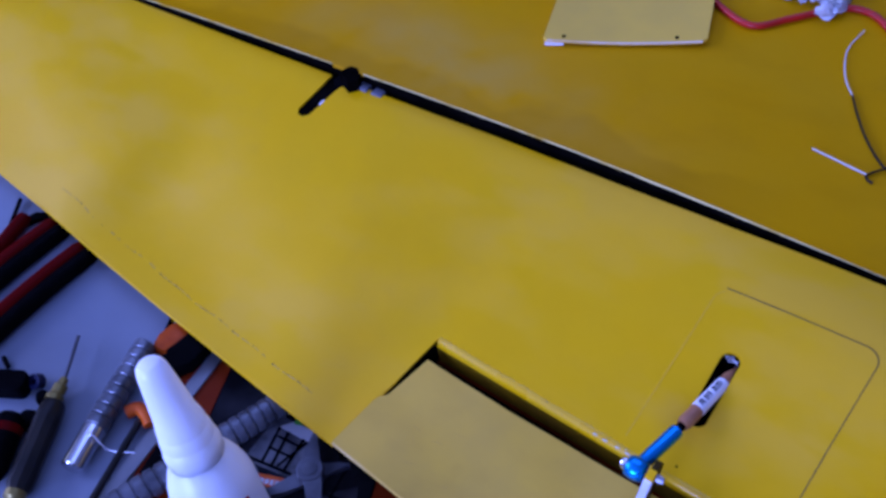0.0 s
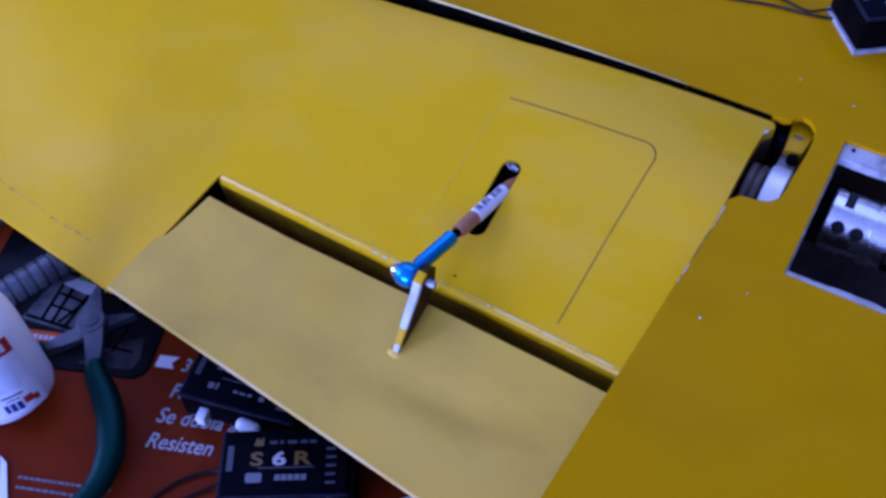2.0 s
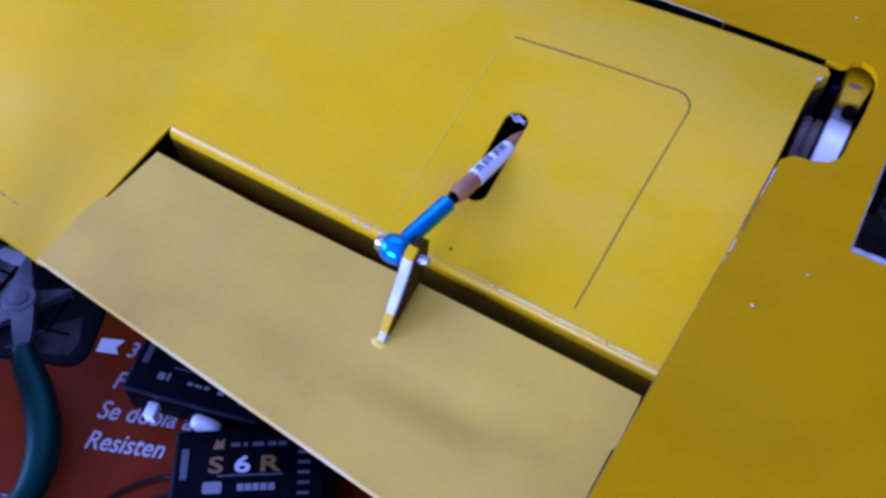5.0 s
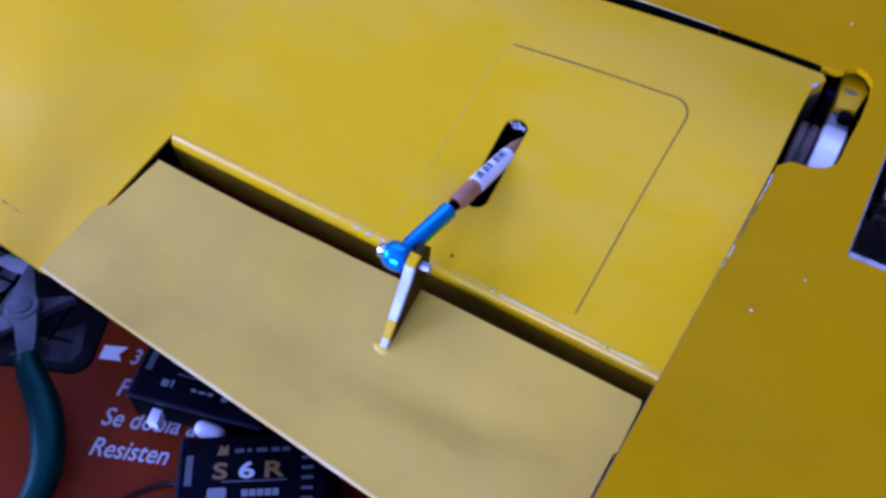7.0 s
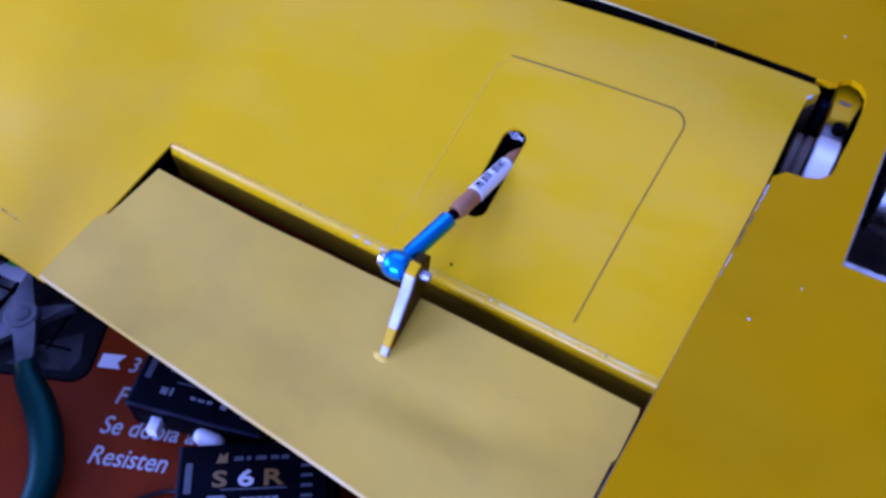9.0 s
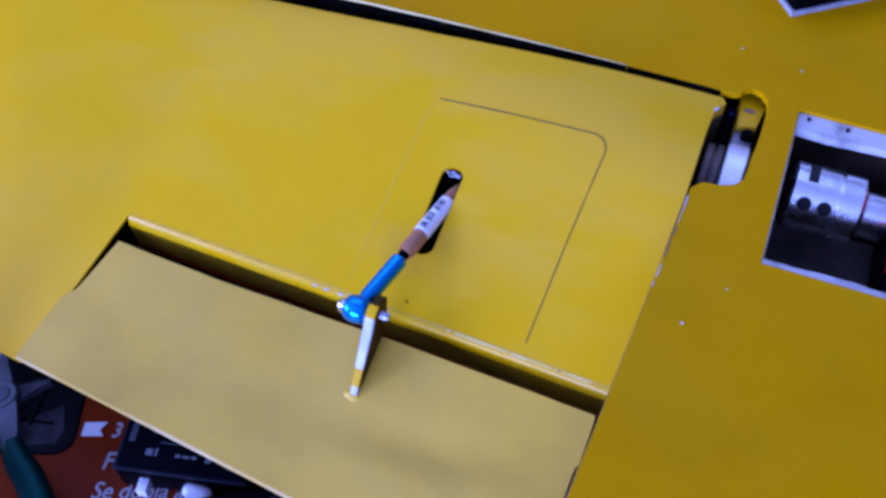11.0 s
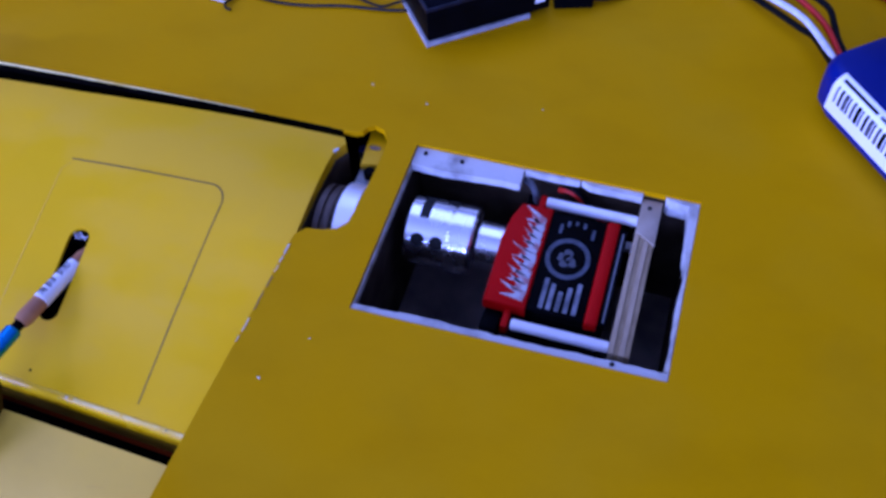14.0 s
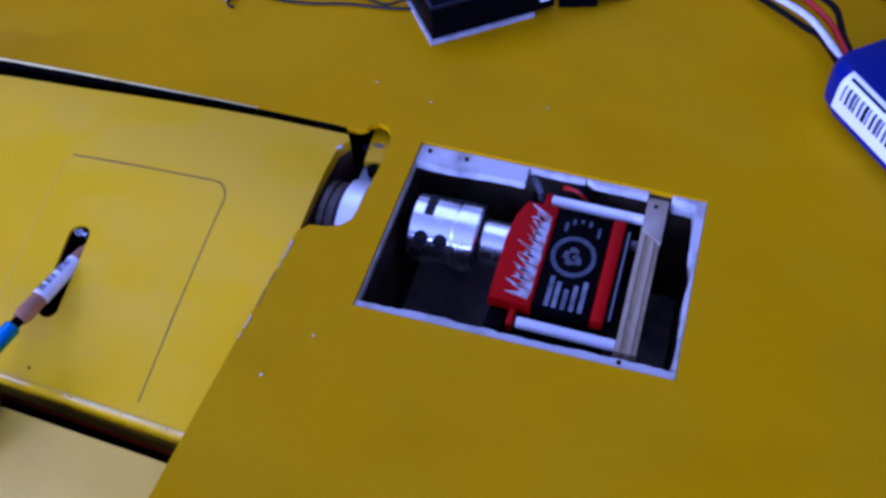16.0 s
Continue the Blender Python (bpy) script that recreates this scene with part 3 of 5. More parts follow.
ledge([(0.0002, 0.0006), (0.0890, 0.0018), (0.0890, 0.0044), (0.073, 0.0042), (0.060, 0.0038), (0.033, 0.0034), (0.0150, 0.0036), (0.0125, 0.0028), (0.0002, 0.0026)], 0.0788, Bz, 1)
ledge([(0.0002, 0.0638), (0.0352, 0.0639), (0.0350, 0.0574), (0.026, 0.0572), (0.0180, 0.0566), (0.0085, 0.0560), (0.0002, 0.0564)], 0.0800, Bz - 0.0004, 2)
ledge([(0.0354, 0.0639), (0.0525, 0.0640), (0.0525, 0.0632), (0.0354, 0.0628)], 0.0806, Bz - 0.0002, 5)
ledge([(0.0530, 0.0640), (0.0720, 0.0641), (0.0720, 0.0622), (0.0560, 0.0624)], 0.0803, Bz - 0.0003, 3)
ledge([(0.0890, 0.0046), (0.0890, 0.0641), (0.0790, 0.0641), (0.0800, 0.0630), (0.0860, 0.0625), (0.0866, 0.0560), (0.0872, 0.0450), (0.0884, 0.0400), (0.0880, 0.0280), (0.0884, 0.0160), (0.0878, 0.0070)], 0.0765, Bz, 4)
part("ledge", box((0.0001, 0.003, 0.0800), (0.0006, 0.056, Bz - 0.0006), bevel=0.0001), BARE_EDGE, bay, "thin bare cut edge")
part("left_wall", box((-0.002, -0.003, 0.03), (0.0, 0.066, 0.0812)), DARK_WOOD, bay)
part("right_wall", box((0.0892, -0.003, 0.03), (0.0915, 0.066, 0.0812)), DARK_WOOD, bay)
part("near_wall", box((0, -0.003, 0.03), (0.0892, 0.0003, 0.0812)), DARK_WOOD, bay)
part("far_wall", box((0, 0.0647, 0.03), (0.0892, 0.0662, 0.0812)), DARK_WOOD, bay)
part("bay_floor", box((-0.002, -0.003, 0.028), (0.0915, 0.0662, 0.0305)), BAY_FLOOR, bay)
for px, py in ((0.0035, 0.0615), (0.0155, 0.0612), (0.0740, 0.0032)):
    part("pin_hole", lathe([(Bz - 0.0009, 0.0006), (Bz + 0.0002, 0.0007)], Matrix.Translation((px, py, 0)), 10), PRINT_DARK, bay, "small dark pin hole")

servo = thing("servo", "red and black metal-cased servo fixed in the wing bay", "servo", (0.052, 0.036, 0.06))
SY0, SY1, ST, SB = 0.0160, 0.0532, 0.0800, 0.0760
front = prism([(0.0346, SY0), (0.0470, SY0 - 0.0003), (0.0470, SY1 + 0.0003), (0.0372, SY1 - 0.0002), (0.0352, SY1 - 0.0060), (0.0342, SY1 - 0.0150)], SB, ST, bevel=0.0007)
gear = part("gear_case", front, RED_ANOD, servo, "red anodised front case")
part("bottom_case", box((0.0350, SY0 + 0.0006, 0.0560), (0.0690, SY1 - 0.0012, SB + 0.0002), bevel=0.0008), BLACK, servo, "black lower case")
mid = part("middle_case", box((0.0470, SY0 + 0.0004, SB), (0.0638, SY1 - 0.0004, ST - 0.0006), bevel=0.0006), BLACK, servo, "black middle case")
part("rear_case", box((0.0638, SY0, SB), (0.0676, SY1, ST), bevel=0.0008), RED_ANOD, servo, "red anodised rear band")
part("end_cap", box((0.0676, SY0 + 0.001, SB + 0.001), (0.0702, SY1 - 0.001, ST - 0.0012), bevel=0.0005), BLACK, servo, "black end cap")
part("cap_seam", box((0.0687, SY0 + 0.002, ST - 0.0015), (0.0693, SY1 - 0.003, ST - 0.0010)), PRINT_DIM, servo, "thin pale seam on the end cap")
part("mounting_tab", box((0.0418, SY1, 0.0740), (0.0440, SY1 + 0.0062, ST - 0.002), bevel=0.0006), RED_ANOD, servo)
part("mounting_tab", box((0.0412, SY0 - 0.0062, 0.0740), (0.0432, SY0, ST - 0.002), bevel=0.0006), RED_ANOD, servo)
part("grommet", box((0.0350, SY0 - 0.0072, 0.0630), (0.0405, SY0 - 0.0006, ST - 0.004), bevel=0.0012), BLACK, servo, "black rubber grommet")
part("grommet", box((0.0375, SY1 + 0.0008, 0.0630), (0.0412, SY1 + 0.0075, ST - 0.004), bevel=0.0012), BLACK, servo, "black rubber grommet")
lab = Matrix.Translation((0, 0, ST - 0.0006))
EX, EY = 0.0549, 0.0365
ring = rings([[lab @ Vector((EX + r * math.cos(a), EY + r * 1.12 * math.sin(a), h)) for r, h in ((0.0053, 0), (0.0053, 0.00025), (0.0066, 0.00025), (0.0066, 0))] for a in np.linspace(0, 2 * math.pi, 41)], cap=False)
part("emblem_ring", ring, PRINT_EMBLEM, mid, "blue-grey printed ring emblem")
for k in range(5):
    a, r = 1.3 * k + 0.4, 0.0019 if k else 0.0
    part("emblem", prism([(EX + r * math.cos(a) + 0.0013 * math.cos(b) * (1 + 0.3 * math.sin(3 * b + k)), EY + r * math.sin(a) + 0.0015 * math.sin(b)) for b in np.linspace(0, 2 * math.pi, 13)[:-1]], 0, 0.0002, lab), PRINT_GREY, mid)
for k, (bx_, top) in enumerate(((0.0502, 0.0283), (0.0524, 0.0268), (0.0549, 0.0246), (0.0573, 0.0266), (0.0598, 0.0286))):
    flat_bar("print_bar", bx_, 0.0178, bx_ + 0.0013, top, lab, PRINT_BARS, mid)
for bx_, by_, h_ in ((0.0502, 0.0452, 0.0034), (0.0522, 0.0482, 0.0020), (0.0545, 0.0492, 0.0014), (0.0570, 0.0486, 0.0020), (0.0600, 0.0450, 0.0038)):
    flat_bar("print_bar", bx_, by_, bx_ + 0.0009, by_ + h_, lab, PRINT_EMBLEM, mid)
frand = random.Random(8)
fl = Matrix.Translation((0, 0, ST))
for i in range(11):
    y = 0.0180 + 0.0028 * i
    tip = 0.0380 - 0.0015 * frand.random() + 0.0030 * abs(math.sin(i * 1.9)) + 0.0010 * (i > 7)
    part("flame_stroke", prism([(0.0460 - 0.0006 * frand.random(), y), (0.0459, y + 0.0026), (0.0445, y + 0.0034), (tip, y + 0.0056 + 0.001 * frand.random()), (0.0432, y + 0.0022), (tip + 0.001, y + 0.0012), (0.0440, y + 0.0004)], 0, 0.0002, fl), SILVER_PRINT, gear, "silver flame-shaped stroke")
AX, AZ = 0.0425, 0.0690
part("output_boss", rod((0.0262, AX, AZ), (0.0346, AX, AZ), 0.0072, 32, ease=0.0004), ALU, servo, "bright metal output boss")
cable = thing("servo_cable", "thin black and red servo lead beside the servo", "cable", (0.05, 0.06, 0.06))
part("wire", tube([(0.036, 0.0625, 0.0795), (0.0385, 0.0600, 0.0805), (0.0405, 0.0580, 0.0770), (0.041, 0.0575, 0.068)], 0.0011), PRINT_GREY, cable, "grey wire")
part("wire", tube([(0.0465, 0.0630, 0.0775), (0.0500, 0.0625, 0.0785), (0.0545, 0.0620, 0.0755), (0.0600, 0.0620, 0.0690), (0.0660, 0.0625, 0.0600)], 0.0010), RED, cable, "dark red wire")
part("wire", tube([(0.0480, 0.0635, 0.0790), (0.0520, 0.0625, 0.0790), (0.0580, 0.0620, 0.0720), (0.0660, 0.0630, 0.0580)], 0.0010), BLACK_WIRE, cable, "black wire")

coupling = thing("shaft_coupling", "bright machined aluminium coupling on the servo shaft", "coupling", (0.014, AX, 0.06))
csl = part("sleeve", lathe([(0, 0.0098), (0.0006, 0.0106), (0.0135, 0.0106), (0.0138, 0.0102), (0.0142, 0.0102), (0.0145, 0.0109), (0.0206, 0.0109), (0.0212, 0.0103)], along((0.0042, AX, AZ), (0.1, AX, AZ)), 48), ALU, coupling)
for sx, south in ((0.0088, True), (0.0148, True), (0.0165, False)):
    d = Vector((0, -0.80, 0.60)) if south else Vector((0, 0.66, 0.75))
    c = Vector((sx, AX, AZ)) + d * 0.0090
    part("set_screw", rod(c, c + d * 0.0018, 0.0022, 16), DARK, csl, "black set screw")
arc = [[(x, AX + r * math.sin(radians(a)), AZ + r * math.cos(radians(a))) for x, r in ((0.0080, 0.0102), (0.0080, 0.01068), (0.0110, 0.01068), (0.0110, 0.0102))] for a in range(-14, 55, 6)]
part("shaft_clamp_slot", rings(arc), DARK, csl, "dark clamp slot")

plate_mount = thing("plywood_mount", "pale plywood plate clamped behind the servo", "mounting plate", (0.075, 0.036, 0.04))
for i in range(4):
    x = 0.0722 + i * 0.0015
    part("ply_layer", box((x, 0.0080 + 0.0002 * (i % 2), 0.0306), (x + 0.00145, 0.0632, 0.0806 - 0.0004 * (i % 2)), bevel=0.0001, seg=1), PLY if i % 2 == 0 else PLY_DARK, plate_mount)
part("sanded_top", prism([(0.0722, 0.0638), (0.0784, 0.0638), (0.0784, 0.0470), (0.0756, 0.0490), (0.0722, 0.0510)], 0.0800, 0.0808, bevel=0.0001), PLY_PALE, plate_mount, "pale sanded top of the plate")
part("screw_hole", lathe([(0.0800, 0.0007), (0.0811, 0.0007)], Matrix.Translation((0.0748, 0.0605, 0)), 10), DARK, plate_mount)
for sy, z in ((0.0575, 0.0770), (0.0118, 0.0770), (0.0575, 0.0635), (0.0118, 0.0635)):
    post = tagged(part("standoff_post", rod((0.0440, sy, z), (0.0722, sy, z), 0.0017, 14, ease=0.0003), WHITE), "white round standoff post beside the servo", "standoff", "posts round the servo")

# ---- aileron ----
aileron = thing("aileron", "yellow painted drooped aileron hinged to the model wing", "aileron", (-0.25, 0.0, 0.0))
a_front = [(x, hinge_y(x) - 0.0036 + 0.0021 * min(1.0, max(0.0, (-0.12 - x) / 0.12)) + 0.0010 * min(1.0, max(0.0, (x + 0.11) / 0.06))) for x in np.linspace(-0.7, -0.0235, 36)]
a_right = [(-0.0222, 0.0586), (-0.0247, 0.0545), (-0.0252, 0.045), (-0.0252, 0.02), (-0.0272, -0.02), (-0.0282, -0.0405)]
a_lip = [(-0.2020, -0.0262)]
a_te = [(x, te_y(x)) for x in np.linspace(-0.2165, -0.7, 26)]
slot_rod = [(-0.0965 + 0.0037 * math.cos(a) - (0.0004 if math.sin(a) < 0 else 0), (0.0100 if math.sin(a) >= 0 else -0.0128) + 0.0033 * math.sin(a)) for a in np.linspace(0, 2 * math.pi, 21)[:-1]]
slot_hinge = [(-0.3366, 0.0440), (-0.3350, 0.0412), (-0.3316, 0.0407), (-0.3287, 0.0430), (-0.3245, 0.0590), (-0.3212, 0.0677), (-0.3330, 0.0677), (-0.3336, 0.0600)]


def aileron_under(x, y):
    u = (y - te_y(x)) / 0.14
    return aileron_top(x, y) - 0.0022 - 0.014 * min(1.0, max(0.0, u)) ** 0.8


# a black rim puts the shade inside the rod slot into the colour
slot_in = [(-0.0965 + (x + 0.0965) * 0.90, -0.0012 + (y + 0.0012) * 0.975) for x, y in slot_rod]
part("slot_shade_rim", sheet(slot_rod, [slot_in], lambda x, y: aileron_top(x, y) - 0.0011, lambda x, y: aileron_top(x, y) - 0.012, 0.004), SHADE_BLACK, aileron, "black rim standing in for the shade in the rod slot")
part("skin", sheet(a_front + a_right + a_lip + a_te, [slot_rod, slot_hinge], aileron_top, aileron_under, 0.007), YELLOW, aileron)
# black strip laid in the hinge gap where there is only shade
part("gap_shade_strip", sheet([(x, hinge_y(x) - 0.0055) for x in np.linspace(-0.69, -0.03, 30)] + [(x, hinge_y(x) + 0.004) for x in np.linspace(-0.03, -0.69, 30)], [],
     lambda x, y: aileron_top(x, y) - 0.010, lambda x, y: aileron_top(x, y) - 0.012, 0.02), SHADE_BLACK, aileron, "black strip standing in for the shade in the hinge gap")
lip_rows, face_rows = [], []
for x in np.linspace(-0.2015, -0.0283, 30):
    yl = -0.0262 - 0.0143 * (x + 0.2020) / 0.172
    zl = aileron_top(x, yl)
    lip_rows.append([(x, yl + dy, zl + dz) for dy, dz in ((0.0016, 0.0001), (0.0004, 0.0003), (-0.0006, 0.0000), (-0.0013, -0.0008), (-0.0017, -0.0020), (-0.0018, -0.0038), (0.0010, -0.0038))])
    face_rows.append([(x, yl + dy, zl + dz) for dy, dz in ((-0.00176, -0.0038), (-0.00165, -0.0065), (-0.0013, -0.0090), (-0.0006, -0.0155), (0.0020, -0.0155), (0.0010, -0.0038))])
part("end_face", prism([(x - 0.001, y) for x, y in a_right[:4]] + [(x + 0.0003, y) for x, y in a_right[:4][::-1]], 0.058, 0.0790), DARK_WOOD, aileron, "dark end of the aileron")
# black plugs just below the surface take the place of shade in the slots
part("slot_shade", sheet([(x, y) for x, y in slot_rod], [], lambda x, y: aileron_top(x, y) - 0.0075, lambda x, y: aileron_top(x, y) - 0.009, 0.004), SHADE_BLACK, aileron, "black plug standing in for the shade in the slot")
part("slot_shade", sheet(slot_hinge, [], lambda x, y: aileron_top(x, y) - 0.0012, lambda x, y: aileron_top(x, y) - 0.004, 0.006), SHADE_BLACK, aileron, "black plug standing in for the shade in the slot")
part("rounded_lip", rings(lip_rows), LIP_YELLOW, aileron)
part("spar_face", rings(face_rows), SPAR_SHADED, aileron, "yellow spar face below the lip, coloured olive-brown for shade")
# black sheet and side strip put the recess's shade into the colour
part("recess_shade", sheet([(-0.2035, -0.028), (-0.029, -0.0425), (-0.0285, -0.080), (-0.2100, -0.060)], [], lambda x, y: aileron_top(x, y) - 0.0150, lambda x, y: aileron_top(x, y) - 0.016, 0.02), SHADE_BLACK, aileron, "black sheet standing in for the shade behind the tab")
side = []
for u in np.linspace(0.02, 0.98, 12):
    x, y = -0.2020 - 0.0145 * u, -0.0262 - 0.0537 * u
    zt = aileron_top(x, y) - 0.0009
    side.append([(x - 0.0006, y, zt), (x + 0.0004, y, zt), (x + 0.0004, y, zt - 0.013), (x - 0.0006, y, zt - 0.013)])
part("recess_side_shade", rings(side), SHADE_BLACK, aileron, "black strip standing in for the shade at the recess end")
part("hinge_bracket", box((-0.3285, 0.0625, 0.047), (-0.3215, 0.0745, 0.0575), bevel=0.001), BLACK, aileron, "black hinge bracket")
for hx in (-0.3150, -0.3062):
    part("hinge_tape", box((hx, 0.0640, 0.0545), (hx + 0.0062, 0.0690, 0.0582), bevel=0.0006), PRINT_DIM, aileron, "pale hinge tape")
part("hinge_knuckle", prism([(-0.3250, 0.0640), (-0.3170, 0.0605), (-0.3128, 0.0640), (-0.3150, 0.0690), (-0.3185, 0.0710), (-0.3226, 0.0705)], 0.048, 0.0632, bevel=0.0008), SHADE_BLACK, aileron, "black hinge knuckle")
part("pin_hole", lathe([(-0.001, 0.0005), (0.0001, 0.0005)], Matrix.Translation((-0.0951, -0.0310, aileron_top(-0.0951, -0.0310))), 10), SHADE_BLACK, aileron, "small dark pin hole")
part("slot_fibre", box((-0.3284, 0.0500, 0.0480), (-0.3267, 0.0548, 0.0512), bevel=0.0008), WHITE, aileron, "white scrap in the slot")


def panel_path():
    pts = [(-0.1105, 0.0352)]
    for i in range(9):
        a = math.pi / 2 * (1 - i / 8)
        pts.append((-0.0585 + 0.006 * math.cos(a), 0.0278 + 0.006 * math.sin(a)))
    return pts + [(-0.0530, 0.0200), (-0.0545, -0.0050), (-0.0558, -0.0340)]


def dense_line(pts, step=0.003):
    out = []
    for a, b in zip(pts, pts[1:]):
        k = max(1, int(math.dist(a, b) / step))
        out += [(a[0] + (b[0] - a[0]) * i / k, a[1] + (b[1] - a[1]) * i / k) for i in range(k)]
    return out + [pts[-1]]


part("panel_line", ribbon(dense_line(panel_path()), 0.00045, 0.00008, aileron_top), PENCIL, aileron, "thin dark scored panel line")
RUB = material("rub_mark", (0.36, 0.21, 0.03), 0.6, other=(0.44, 0.25, 0.015), scale=200)
FAINT = material("faint_line", (0.58, 0.318, 0.004), 0.5)
part("panel_line", ribbon(dense_line([(-0.1105, 0.0338), (-0.1130, 0.0315), (-0.1160, -0.0290)]), 0.0004, 0.00006, aileron_top), FAINT, aileron, "faint scored panel line")
for i in range(110):
    u = i / 110
    x = -0.43 + 0.195 * u
    y = te_y(x) + 0.0125 - 0.002 * u + 0.0006 * math.sin(31 * u) * math.sin(13 * u)
    if rng.random() < 0.82:
        w = 0.0004 + 0.0003 * rng.random()
        part("scuff_mark", ribbon([(x, y), (x + w, y - 0.0001), (x + 2 * w, y - 0.0003)], w, 0.00005, aileron_top), RUB if rng.random() < 0.8 else PENCIL, aileron)
part("paint_chip", prism([(-0.0238, 0.0560), (-0.0236, 0.0559), (-0.0247, 0.0543), (-0.0249, 0.0540), (-0.0250, 0.0547)], aileron_top(-0.0240, 0.056) - 0.0008, aileron_top(-0.0240, 0.056) + 0.0004), BARE_EDGE, aileron, "pale chipped corner")
for cx, cy in ((-0.1165, -0.0341), (-0.1120, -0.0346), (-0.1260, -0.0334), (-0.1215, -0.0338), (-0.1085, -0.0348)):
    part("paint_chip", prism([(cx + 0.0013 * math.cos(a) * (0.6 + 0.5 * rng.random()), cy + 0.0003 * math.sin(a)) for a in np.linspace(0, 6.28, 9)[:-1]], aileron_top(cx, cy) - 0.001, aileron_top(cx, cy) + 0.0003), BARE_EDGE, aileron, "pale chipped paint spot")


for k in range(4):
    x = -0.150 + 0.032 * k + 0.012 * rng.random()
    yl = -0.0262 - 0.0143 * (x + 0.2020) / 0.172 - 0.0004 + 0.0006 * rng.random()
    w, h = 0.0003 + 0.0003 * rng.random(), 0.0002 + 0.0002 * rng.random()
    part("lip_nick", prism([(x + w * math.cos(a) * (0.6 + 0.5 * rng.random()), yl + h * math.sin(a)) for a in np.linspace(0, 6.28, 8)[:-1]], aileron_top(x, yl) - 0.001, aileron_top(x, yl) + 0.00045), CREAM_EDGE if k % 3 else RIB_WOOD, aileron, "small nick in the lip")


# pale strips carry rubbed paint and the lip's painted-in highlight
RUB_HIGHLIGHT = material("rubbed_lip_highlight", (0.70, 0.52, 0.16), 0.5, other=(0.66, 0.40, 0.02), scale=90, contrast=(0.4, 0.6))
for x0, x1 in ((-0.077, -0.060), (-0.0595, -0.046), (-0.0455, -0.034)):
    xs = np.linspace(x0, x1, 12)
    part("rub_highlight", ribbon([(x, -0.0262 - 0.0143 * (x + 0.2020) / 0.172 - 0.0001 + 0.0002 * noise.noise(Vector((x * 300, 2, 0)))) for x in xs], 0.0008, 0.0003, aileron_top), RUB_HIGHLIGHT, aileron, "rubbed pale paint with the lip's highlight painted in")


# ---- trim tab ----
def tab_top(x, y):
    z = 0.0395 + 0.150 * (x + 0.201) + 0.26 * (y + 0.0355)
    z += 0.00045 * ripple(x, y, 42, 7.5) - 0.0020 * dent(x, y, -0.078, -0.071, 0.026, 0.0050, 4) + 0.0006 * dent(x, y, -0.076, -0.080, 0.026, 0.006, 2) - 0.0010 * dent(x, y, -0.120, -0.068, 0.018, 0.008, 30)
    return z + 0.0008 * dent(x, y, -0.150, -0.050, 0.020, 0.010, 10) - 0.0007 * dent(x, y, -0.050, -0.060, 0.015, 0.006, 40)


tab = thing("trim_tab", "matt yellow trim tab hinged in the aileron", "trim tab", (-0.12, -0.07, 0.0))
tab_poly = [(-0.2008, -0.0356), (-0.16, -0.0400), (-0.10, -0.0440), (-0.0304, -0.0499), (-0.0300, -0.0512), (-0.0302, -0.0640), (-0.0310, -0.0650), (-0.0316, -0.0800), (-0.0306, -0.0810), (-0.0312, -0.1045), (-0.2160, -0.0810), (-0.2108, -0.0592), (-0.2100, -0.0574), (-0.2070, -0.0550)]
tab_poly = tab_poly[::-1]


def tab_under(x, y):
    u = (y - (te_y(x) - 0.001)) / 0.045
    return tab_top(x, y) - 0.0020 - 0.007 * min(1.0, max(0.0, u))


part("skin", sheet(tab_poly, [], tab_top, tab_under, 0.004), YELLOW_TAB, tab)
EDGE_CREAM = material("edge_cream", (0.64, 0.46, 0.17), 0.5, other=(0.62, 0.37, 0.04), scale=40)
RAW_WOOD = material("raw_tab_core", (0.10, 0.06, 0.036), 0.75, other=(0.22, 0.15, 0.10), scale=240, bump=0.3, contrast=(0.45, 0.7))
part("bare_end", prism([(-0.0318, -0.0640), (-0.0301, -0.0640), (-0.0306, -0.0805), (-0.0322, -0.0805)], 0.044, 0.0540), RAW_WOOD, tab, "bare brown wooden end of the tab")
part("trailing_edge", tube([(x, -0.0810 - 0.0235 * (x + 0.2160) / 0.1848, tab_top(x, -0.0810 - 0.0235 * (x + 0.2160) / 0.1848) - 0.0009) for x in np.linspace(-0.2155, -0.0315, 16)], 0.0009, 10, 3), EDGE_CREAM, tab, "pale rounded trailing edge")
part("trailing_edge", tube([(x, te_y(x) + 0.0002, aileron_top(x, te_y(x)) - 0.0010) for x in np.linspace(-0.70, -0.2172, 24)], 0.0011, 8, 3), YELLOW, aileron, "pale yellow rounded trailing edge")
for k in range(14):
    x, y, a = rng.uniform(-0.19, -0.045), rng.uniform(-0.088, -0.056), rng.uniform(-0.9, 0.3)
    ln = rng.uniform(0.002, 0.007)
    part("scratch", ribbon([(x + ln * u * math.cos(a), y + ln * u * math.sin(a)) for u in (0, 0.5, 1)], 0.00012, 0.00004, tab_top), RUB, tab)
# control horn, standing on the tab
zb = tab_top(-0.099, -0.064)
horn_poly = [(-0.0625, zb - 0.002), (-0.0450, tab_top(-0.099, -0.045) - 0.002), (-0.0395, 0.0600), (-0.0385, 0.0665), (-0.0405, 0.0695), (-0.0445, 0.0702), (-0.0478, 0.0680), (-0.0500, 0.0650)]
to_yz = Matrix(((0, 0, 1, 0), (1, 0, 0, 0), (0, 1, 0, 0), (0, 0, 0, 1)))
horn = part("control_horn", prism(horn_poly, -0.1001, -0.0978, to_yz, bevel=0.0002), HORN_SHADED, tab, "yellow control horn coloured dark brown for its shaded face")
